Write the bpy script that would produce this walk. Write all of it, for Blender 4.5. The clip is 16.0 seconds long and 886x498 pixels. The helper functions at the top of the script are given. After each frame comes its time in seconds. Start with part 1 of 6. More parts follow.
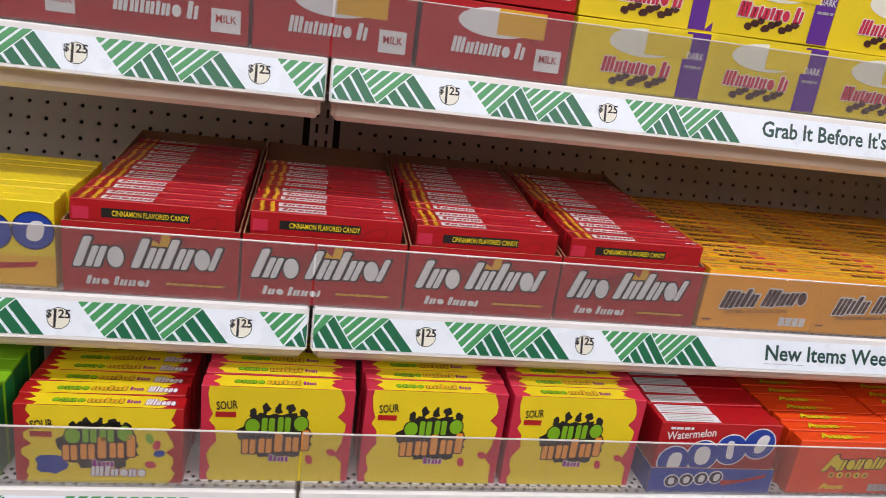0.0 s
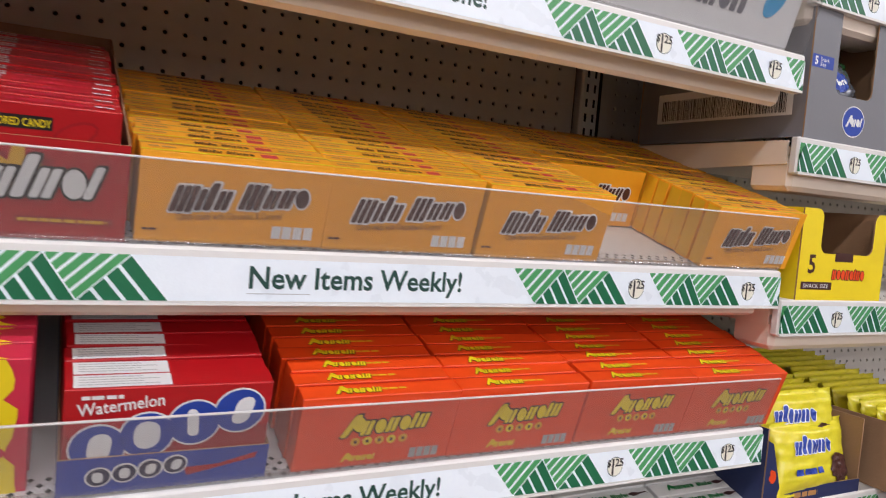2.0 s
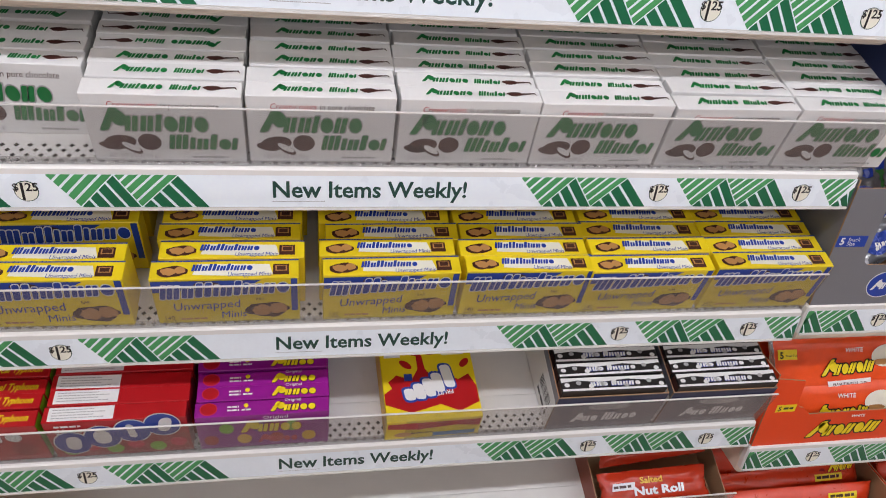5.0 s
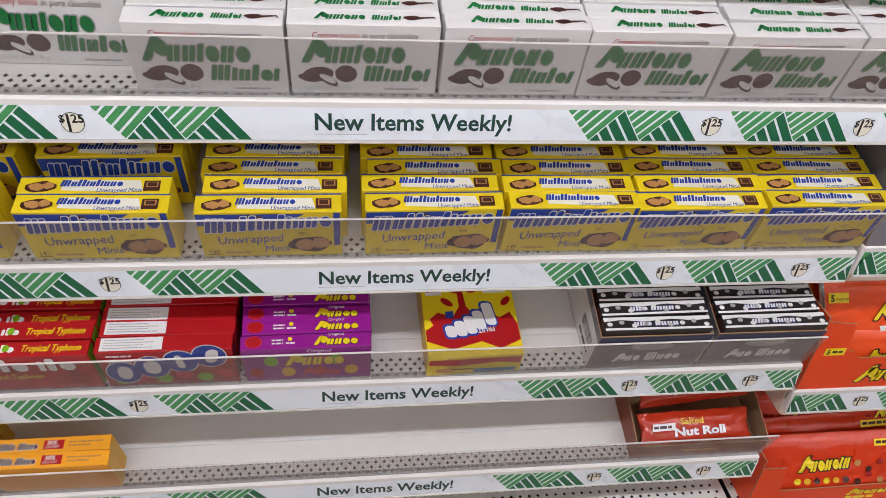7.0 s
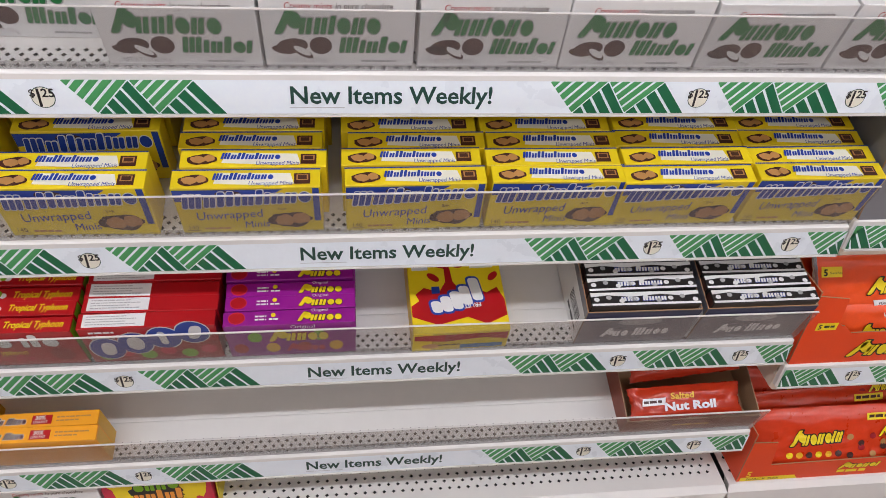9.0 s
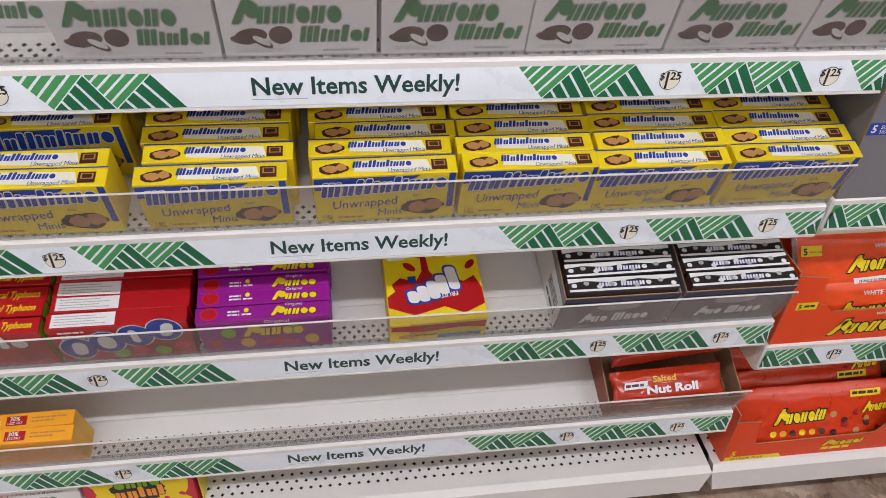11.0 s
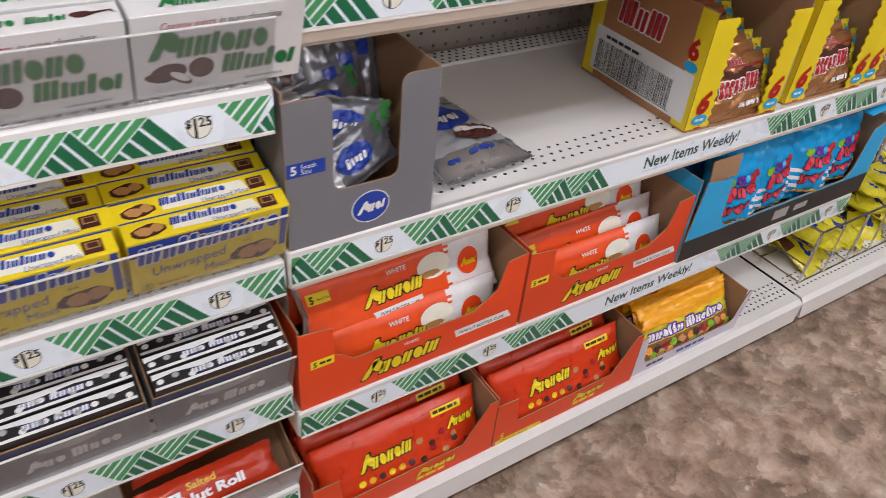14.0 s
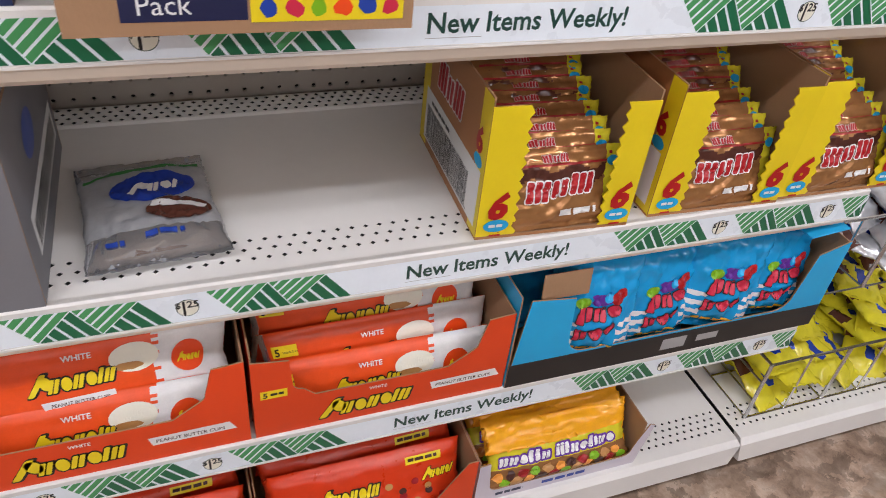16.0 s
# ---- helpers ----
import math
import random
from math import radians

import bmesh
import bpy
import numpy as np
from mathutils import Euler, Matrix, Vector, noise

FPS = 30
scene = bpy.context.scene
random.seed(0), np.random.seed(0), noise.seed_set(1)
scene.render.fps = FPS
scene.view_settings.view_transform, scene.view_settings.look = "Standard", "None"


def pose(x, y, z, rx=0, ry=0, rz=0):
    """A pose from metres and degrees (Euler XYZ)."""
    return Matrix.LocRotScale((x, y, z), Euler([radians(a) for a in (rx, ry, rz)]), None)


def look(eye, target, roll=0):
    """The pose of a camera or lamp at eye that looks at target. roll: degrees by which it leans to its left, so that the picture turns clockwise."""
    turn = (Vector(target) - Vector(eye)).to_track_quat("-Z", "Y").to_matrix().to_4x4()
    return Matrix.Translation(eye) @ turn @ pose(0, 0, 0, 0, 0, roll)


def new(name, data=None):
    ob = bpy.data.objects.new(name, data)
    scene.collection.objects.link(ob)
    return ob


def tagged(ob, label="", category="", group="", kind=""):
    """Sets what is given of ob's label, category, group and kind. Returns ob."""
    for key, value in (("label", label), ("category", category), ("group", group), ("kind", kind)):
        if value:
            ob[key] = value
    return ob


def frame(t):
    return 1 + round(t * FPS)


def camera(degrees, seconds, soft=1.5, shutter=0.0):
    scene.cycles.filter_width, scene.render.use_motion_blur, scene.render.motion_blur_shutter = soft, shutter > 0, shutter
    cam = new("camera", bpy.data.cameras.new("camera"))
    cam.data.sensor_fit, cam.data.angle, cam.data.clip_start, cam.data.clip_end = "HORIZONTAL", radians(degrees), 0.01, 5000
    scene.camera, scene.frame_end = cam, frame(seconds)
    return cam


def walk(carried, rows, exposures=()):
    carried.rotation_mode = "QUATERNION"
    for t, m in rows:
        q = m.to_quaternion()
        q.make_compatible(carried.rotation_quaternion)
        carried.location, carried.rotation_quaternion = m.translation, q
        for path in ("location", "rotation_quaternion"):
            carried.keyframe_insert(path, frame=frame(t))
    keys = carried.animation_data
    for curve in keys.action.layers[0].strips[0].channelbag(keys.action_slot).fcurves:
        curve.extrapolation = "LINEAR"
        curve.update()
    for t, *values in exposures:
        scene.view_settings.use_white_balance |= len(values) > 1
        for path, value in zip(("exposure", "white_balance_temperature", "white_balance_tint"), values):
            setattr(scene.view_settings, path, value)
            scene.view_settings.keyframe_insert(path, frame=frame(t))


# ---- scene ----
cam = camera(62.4, 16.0, soft=0.7, shutter=0.22)
PATH = [
    (0, (-0.009, -0.803, 1.379), (0.355, 1.163, 1.329), 4.5),
    (0.5, (0.061, -0.804, 1.375), (0.504, 1.146, 1.342), 5.0),
    (1, (0.173, -0.744, 1.359), (0.907, 1.116, 1.328), 5.2),
    (1.5, (0.288, -0.644, 1.354), (1.206, 1.132, 1.309), 5.3),
    (2, (0.403, -0.612, 1.338), (1.344, 1.149, 1.209), 4.7),
    (2.5, (0.546, -0.663, 1.313), (1.198, 1.208, 1.036), 3.5),
    (3, (0.589, -0.688, 1.301), (1.084, 1.149, 0.683), 5.7),
    (3.5, (0.571, -0.696, 1.255), (0.984, 1.105, 0.489), 5.0),
    (4, (0.564, -0.693, 1.238), (0.965, 1.084, 0.412), 5.9),
    (4.5, (0.585, -0.686, 1.218), (0.968, 1.045, 0.291), 5.9),
    (5, (0.575, -0.693, 1.205), (0.935, 0.986, 0.18), 5.6),
    (7.5, (0.571, -0.689, 1.187), (0.809, 0.919, 0.021), 4.2),
    (8, (0.579, -0.687, 1.185), (0.809, 0.909, 0.002), 4.2),
    (8.5, (0.59, -0.685, 1.186), (0.824, 0.897, -0.016), 4.1),
    (10.8, (0.626, -0.67, 1.19), (0.855, 0.87, -0.066), 2.5),
    (11, (0.625, -0.669, 1.188), (0.878, 0.866, -0.068), 3.0),
    (11.5, (0.63, -0.673, 1.19), (0.951, 0.853, -0.062), 3.9),
    (12, (0.645, -0.673, 1.186), (1.043, 0.838, -0.062), 4.7),
    (12.5, (0.655, -0.662, 1.187), (1.094, 0.836, -0.063), 4.8),
    (13, (0.727, -0.666, 1.182), (1.233, 0.818, -0.06), 4.3),
    (13.5, (0.838, -0.644, 1.174), (1.541, 0.758, -0.067), 2.4),
    (14, (1.001, -0.588, 1.174), (1.928, 0.707, -0.036), 5.6),
    (14.5, (1.152, -0.584, 1.17), (2.089, 0.708, -0.035), 5.5),
    (15, (1.338, -0.677, 1.178), (2.049, 0.75, -0.031), 7.6),
    (15.5, (1.453, -0.63, 1.181), (2.092, 0.817, -0.044), 6.6),
    (16, (1.541, -0.592, 1.188), (2.173, 0.861, -0.034), 6.8),
]
walk(cam, [(t, look(eye, target, roll)) for t, eye, target, roll in PATH],
     exposures=[(0, 0.0), (3, 0.0), (5.2, -0.04), (7.5, 0.0), (13, 0.0), (14.5, 0.06), (16, 0.08)])

# ---- light: ceiling tubes over the aisle, stronger unseen rows added farther off, a closed shop room ----
world = bpy.data.worlds.new("world")
scene.world = world
world.use_nodes = True
world.node_tree.nodes["Background"].inputs[0].default_value = (0.9, 0.95, 1.0, 1)
world.node_tree.nodes["Background"].inputs[1].default_value = 0.02
scene.view_settings.exposure = 0.0
LAMP_WATTS = 29.0


# (y, share); the last two rows are added, strong, to reach under the upper shelves
ROWS_OF_LIGHT = ((-1.5, 1.0), (-4.1, 1.0), (-6.7, 0.8), (-9.3, 2.8), (-11.9, 5.0))


def ceiling_lamp(x, y, length, share):
    data = bpy.data.lights.new("tube_light", "AREA")
    data.shape, data.size, data.size_y, data.energy = "RECTANGLE", length, 0.16, LAMP_WATTS * share
    data.color = (0.97, 0.98, 1.10)
    ob = new("tube_light", data)
    ob.matrix_world = pose(x, y, 3.27)


for lx in (-3.0, 0.0, 3.0, 6.0):
    for ly, share in ROWS_OF_LIGHT:
        ceiling_lamp(lx, ly, 2.4, share)

# ---- materials ----
MATS = {}


def mat(name, colour, rough=0.4, metal=0.0, vary=0.06, scale=40.0, bump=0.0, bump_scale=300.0, coat=0.0, rand=0.05):
    """A procedural surface: base colour with two scales of variation and a fine relief."""
    if name in MATS:
        return MATS[name]
    m = bpy.data.materials.new(name)
    m.use_nodes = True
    n, l = m.node_tree.nodes, m.node_tree.links
    b = n["Principled BSDF"]
    b.inputs["Roughness"].default_value, b.inputs["Metallic"].default_value = rough, metal
    b.inputs["Coat Weight"].default_value = coat
    tc = n.new("ShaderNodeTexCoord")
    n1, n2 = n.new("ShaderNodeTexNoise"), n.new("ShaderNodeTexNoise")
    n1.inputs["Scale"].default_value, n2.inputs["Scale"].default_value = scale, scale * 9
    n1.inputs["Detail"].default_value = 4
    l.new(tc.outputs["Object"], n1.inputs["Vector"])
    l.new(tc.outputs["Object"], n2.inputs["Vector"])
    mix = n.new("ShaderNodeMath")
    mix.operation = "MULTIPLY_ADD"
    l.new(n2.outputs["Fac"], mix.inputs[0])
    mix.inputs[1].default_value = 0.4
    l.new(n1.outputs["Fac"], mix.inputs[2])
    info = n.new("ShaderNodeObjectInfo")
    add = n.new("ShaderNodeMath")
    add.operation = "MULTIPLY_ADD"
    l.new(info.outputs["Random"], add.inputs[0])
    add.inputs[1].default_value = rand / max(vary, 1e-3)
    l.new(mix.outputs[0], add.inputs[2])
    ramp = n.new("ShaderNodeMapRange")
    ramp.inputs["From Min"].default_value, ramp.inputs["From Max"].default_value = 0.3, 1.1
    ramp.inputs["To Min"].default_value, ramp.inputs["To Max"].default_value = 1 - vary, 1 + vary
    ramp.clamp = False
    l.new(add.outputs[0], ramp.inputs["Value"])
    vm = n.new("ShaderNodeVectorMath")
    vm.operation = "SCALE"
    vm.inputs[0].default_value = colour
    l.new(ramp.outputs[0], vm.inputs["Scale"])
    l.new(vm.outputs[0], b.inputs["Base Color"])
    rr = n.new("ShaderNodeMapRange")
    rr.inputs["To Min"].default_value, rr.inputs["To Max"].default_value = max(rough - 0.08, 0.03), min(rough + 0.1, 1)
    l.new(n1.outputs["Fac"], rr.inputs["Value"])
    l.new(rr.outputs[0], b.inputs["Roughness"])
    if bump:
        nb = n.new("ShaderNodeTexNoise")
        nb.inputs["Scale"].default_value = bump_scale
        l.new(tc.outputs["Object"], nb.inputs["Vector"])
        bp = n.new("ShaderNodeBump")
        bp.inputs["Strength"].default_value, bp.inputs["Distance"].default_value = bump, 0.002
        l.new(nb.outputs["Fac"], bp.inputs["Height"])
        l.new(bp.outputs[0], b.inputs["Normal"])
    MATS[name] = m
    return m


def card(name, colour, rough=0.38, **kw):
    ink = tuple(c ** 1.10 for c in colour)  # printed card, a little deeper than its swatch
    return mat(name, ink, rough, vary=0.05, scale=25, bump=0.06, bump_scale=500, **kw)


def film_plastic(name, colour, rough=0.25, metal=0.0):
    return mat(name, colour, rough - 0.07, metal, vary=0.12, scale=60, bump=0.2, bump_scale=38)


def clear_plastic():
    m = bpy.data.materials.new("clear_acrylic")
    m.use_nodes = True
    n, l = m.node_tree.nodes, m.node_tree.links
    n.remove(n["Principled BSDF"])
    out = n["Material Output"]
    tr, gl, df = n.new("ShaderNodeBsdfTransparent"), n.new("ShaderNodeBsdfGlossy"), n.new("ShaderNodeBsdfDiffuse")
    tr.inputs[0].default_value = (0.865, 0.86, 0.855, 1)
    gl.inputs["Roughness"].default_value = 0.06
    df.inputs[0].default_value = (0.52, 0.49, 0.48, 1)
    noise_n = n.new("ShaderNodeTexNoise")
    noise_n.inputs["Scale"].default_value = 14
    hz = n.new("ShaderNodeMapRange")
    hz.inputs["To Min"].default_value, hz.inputs["To Max"].default_value = 0.05, 0.11
    l.new(noise_n.outputs["Fac"], hz.inputs["Value"])
    m1, m2 = n.new("ShaderNodeMixShader"), n.new("ShaderNodeMixShader")
    l.new(hz.outputs[0], m1.inputs[0])
    l.new(tr.outputs[0], m1.inputs[1])
    l.new(df.outputs[0], m1.inputs[2])
    lw = n.new("ShaderNodeLayerWeight")
    lw.inputs["Blend"].default_value = 0.5
    pw = n.new("ShaderNodeMath")
    pw.operation = "POWER"
    l.new(lw.outputs["Facing"], pw.inputs[0])
    pw.inputs[1].default_value = 4.0
    ga = n.new("ShaderNodeMath")
    ga.operation = "MULTIPLY_ADD"
    l.new(pw.outputs[0], ga.inputs[0])
    ga.inputs[1].default_value, ga.inputs[2].default_value = 0.7, 0.035
    l.new(ga.outputs[0], m2.inputs[0])
    l.new(m1.outputs[0], m2.inputs[1])
    l.new(gl.outputs[0], m2.inputs[2])
    l.new(m2.outputs[0], out.inputs["Surface"])
    return m


def floor_material():
    m = bpy.data.materials.new("marbled_vinyl")
    m.use_nodes = True
    n, l = m.node_tree.nodes, m.node_tree.links
    b = n["Principled BSDF"]
    tc = n.new("ShaderNodeTexCoord")
    warp = n.new("ShaderNodeTexNoise")
    warp.inputs["Scale"].default_value, warp.inputs["Detail"].default_value, warp.inputs["Distortion"].default_value = 13, 13, 0.25
    warp.inputs["Roughness"].default_value = 0.68
    vor = n.new("ShaderNodeTexVoronoi")
    vor.inputs["Scale"].default_value = 30
    vec = n.new("ShaderNodeVectorMath")
    vec.operation = "MULTIPLY_ADD"
    l.new(tc.outputs["Object"], warp.inputs["Vector"])
    l.new(warp.outputs["Color"], vec.inputs[0])
    vec.inputs[1].default_value = (0.22, 0.10, 0.0)
    l.new(tc.outputs["Object"], vec.inputs[2])
    l.new(vec.outputs[0], vor.inputs["Vector"])
    ramp = n.new("ShaderNodeValToRGB")
    e = ramp.color_ramp.elements
    e[0].position, e[0].color = 0.34, (0.15, 0.095, 0.065, 1)
    e[1].position, e[1].color = 0.70, (0.60, 0.49, 0.40, 1)
    mid = e.new(0.50)
    mid.color = (0.36, 0.255, 0.185, 1)
    l.new(warp.outputs["Fac"], ramp.inputs["Fac"])
    sep = n.new("ShaderNodeSeparateColor")
    l.new(vor.outputs["Color"], sep.inputs[0])
    mr = n.new("ShaderNodeMapRange")
    mr.inputs["To Min"].default_value, mr.inputs["To Max"].default_value = 0.70, 1.30
    l.new(sep.outputs[0], mr.inputs["Value"])
    sc = n.new("ShaderNodeVectorMath")
    sc.operation = "SCALE"
    l.new(ramp.outputs[0], sc.inputs[0])
    l.new(mr.outputs[0], sc.inputs["Scale"])
    l.new(sc.outputs[0], b.inputs["Base Color"])
    b.inputs["Roughness"].default_value = 0.34
    bp = n.new("ShaderNodeBump")
    bp.inputs["Strength"].default_value, bp.inputs["Distance"].default_value = 0.15, 0.002
    l.new(warp.outputs["Fac"], bp.inputs["Height"])
    l.new(bp.outputs[0], b.inputs["Normal"])
    return m


def glow(name, colour, strength):
    m = bpy.data.materials.new(name)
    m.use_nodes = True
    b = m.node_tree.nodes["Principled BSDF"]
    b.inputs["Base Color"].default_value = (*colour, 1)
    b.inputs["Emission Color"].default_value, b.inputs["Emission Strength"].default_value = (*colour, 1), strength
    return m


ENAMEL = mat("shelf_enamel", (0.72, 0.705, 0.675), 0.38, vary=0.05, scale=6, bump=0.05, bump_scale=400)
# shelf enamel again, the warm bounce light under shelves mixed into its colour
UNDERSIDE = mat("shelf_enamel_warm_bounce", (0.74, 0.64, 0.53), 0.5, vary=0.05, scale=6)
PEG = mat("pegboard_enamel", (0.57, 0.54, 0.49), 0.5, vary=0.06, scale=5, bump=0.05)
# kick plate black, also painted in for the darkness inside holes and slots
BLACK = mat("black_plinth_and_hole_dark", (0.012, 0.012, 0.012), 0.5)
PAPER = card("strip_paper", (0.80, 0.86, 0.91), 0.28)
GREEN_L = card("strip_green", (0.085, 0.34, 0.13), 0.3)
GREEN_D = card("strip_dark_green", (0.018, 0.16, 0.075), 0.3)
INK = card("strip_ink", (0.02, 0.075, 0.06), 0.35)
CREAM = card("price_cream", (0.80, 0.79, 0.68), 0.35)
BOARD = mat("brown_cardboard", (0.33, 0.19, 0.10), 0.75, vary=0.1, scale=12, bump=0.15)
ACRYLIC = clear_plastic()
# pale colour for the light caught along the fence's top edge
RIM = mat("acrylic_edge_glint", (0.62, 0.60, 0.58), 0.2, vary=0.12, scale=30)
CHROME = mat("chrome_wire", (0.6, 0.6, 0.6), 0.2, 1.0, vary=0.05)
WHITE = card("print_white", (0.76, 0.76, 0.75))
GREY = card("print_grey", (0.42, 0.42, 0.42))
DARK = card("print_black", (0.02, 0.018, 0.018))
RED = card("print_red", (0.44, 0.008, 0.014))
DEEPRED = card("print_deep_red", (0.33, 0.008, 0.015))
YELLOW = card("print_yellow", (0.80, 0.63, 0.018))
GOLD = card("print_gold", (0.74, 0.43, 0.025))
ORANGE = card("print_orange", (0.80, 0.085, 0.012))
DUDS = card("print_caramel_yellow", (0.86, 0.40, 0.026))
BROWN = card("print_brown", (0.075, 0.025, 0.02))
TAN = card("print_tan", (0.50, 0.27, 0.10))
BLUE = card("print_blue", (0.02, 0.065, 0.36))
SKY = card("print_sky_blue", (0.012, 0.38, 0.68))
PINK = card("print_pink", (0.58, 0.03, 0.075))
LIME = card("print_lime", (0.22, 0.46, 0.015))
GREEN = card("print_green", (0.012, 0.20, 0.055))
PURPLE = card("print_purple", (0.30, 0.010, 0.27))
VIOLET = card("print_violet", (0.13, 0.03, 0.30))
NAVY = card("print_navy", (0.02, 0.024, 0.075))
SLATEBLUE = card("print_slate_blue", (0.07, 0.20, 0.36))
SLATE = card("print_slate", (0.20, 0.20, 0.225))


# ---- building tools ----
def mesh_from(name, verts, faces, mats, index=None, smooth=False):
    me = bpy.data.meshes.new(name)
    me.from_pydata(verts, [], faces)
    for m in mats:
        me.materials.append(m)
    if index:
        me.polygons.foreach_set("material_index", index)
    if smooth:
        me.polygons.foreach_set("use_smooth", [True] * len(me.polygons))
    me.update()
    return me


def part(name, me, parent, label="", m=None):
    ob = new(name, me)
    ob.parent = parent
    if m is not None:
        ob.matrix_basis = m
    return tagged(ob, label)


class Solid:
    """Gathers boxes, quads and tubes of several materials into one mesh."""

    def __init__(self):
        self.v, self.f, self.i, self.m = [], [], [], []

    def slot(self, material):
        if material not in self.m:
            self.m.append(material)
        return self.m.index(material)

    def face(self, pts, material):
        k = len(self.v)
        self.v += [tuple(p) for p in pts]
        self.f.append(tuple(range(k, k + len(pts))))
        self.i.append(self.slot(material))

    def box(self, x0, x1, y0, y1, z0, z1, material, bevel=0.0, tilt=None):
        bm = bmesh.new()
        bmesh.ops.create_cube(bm, size=1)
        bmesh.ops.scale(bm, vec=(x1 - x0, y1 - y0, z1 - z0), verts=bm.verts)
        if bevel:
            bmesh.ops.bevel(bm, geom=list(bm.edges), offset=bevel, segments=1, affect="EDGES")
        bmesh.ops.translate(bm, vec=((x0 + x1) / 2, (y0 + y1) / 2, (z0 + z1) / 2), verts=bm.verts)
        if tilt is not None:
            bm.transform(tilt)
        bm.verts.index_update()
        k, s = len(self.v), self.slot(material)
        self.v += [tuple(v.co) for v in bm.verts]
        for f in bm.faces:
            self.f.append(tuple(k + v.index for v in f.verts))
            self.i.append(s)
        bm.free()
        return self

    def plate(self, outline, thick, material, place):
        """A flat card of any outline (x, y), with thickness, laid by the pose place."""
        n = len(outline)
        lo = [place @ Vector((x, y, 0)) for x, y in outline]
        hi = [place @ Vector((x, y, thick)) for x, y in outline]
        self.face(hi, material)
        self.face(lo[::-1], material)
        for a in range(n):
            b = (a + 1) % n
            self.face((lo[a], lo[b], hi[b], hi[a]), material)
        return self

    def wire(self, a, b, r, material, sides=6):
        a, b = Vector(a), Vector(b)
        q = (b - a).to_track_quat("Z", "Y")
        ring = [q @ Vector((r * math.cos(2 * math.pi * s / sides), r * math.sin(2 * math.pi * s / sides), 0)) for s in range(sides)]
        for s in range(sides):
            u = (s + 1) % sides
            self.face((a + ring[s], a + ring[u], b + ring[u], b + ring[s]), material)
        self.face([a + p for p in ring[::-1]], material)
        self.face([b + p for p in ring], material)
        return self

    def mesh(self, name, smooth=False):
        return mesh_from(name, self.v, self.f, self.m, self.i, smooth)


TEXTS = {}


def text_mesh(words, bold):
    """The built-in letters as flat faces, one unit high, left-aligned at 0."""
    key = (words, bold)
    if key not in TEXTS:
        cu = bpy.data.curves.new("words", "FONT")
        cu.body, cu.size, cu.offset, cu.resolution_u = words, 1.0, bold, 2
        ob = bpy.data.objects.new("words", cu)
        scene.collection.objects.link(ob)
        me = bpy.data.meshes.new_from_object(ob.evaluated_get(bpy.context.evaluated_depsgraph_get()))
        TEXTS[key] = ([(v.co.x, v.co.y) for v in me.vertices], [tuple(p.vertices) for p in me.polygons])
        bpy.data.objects.remove(ob)
        bpy.data.curves.remove(cu)
        bpy.data.meshes.remove(me)
    return TEXTS[key]


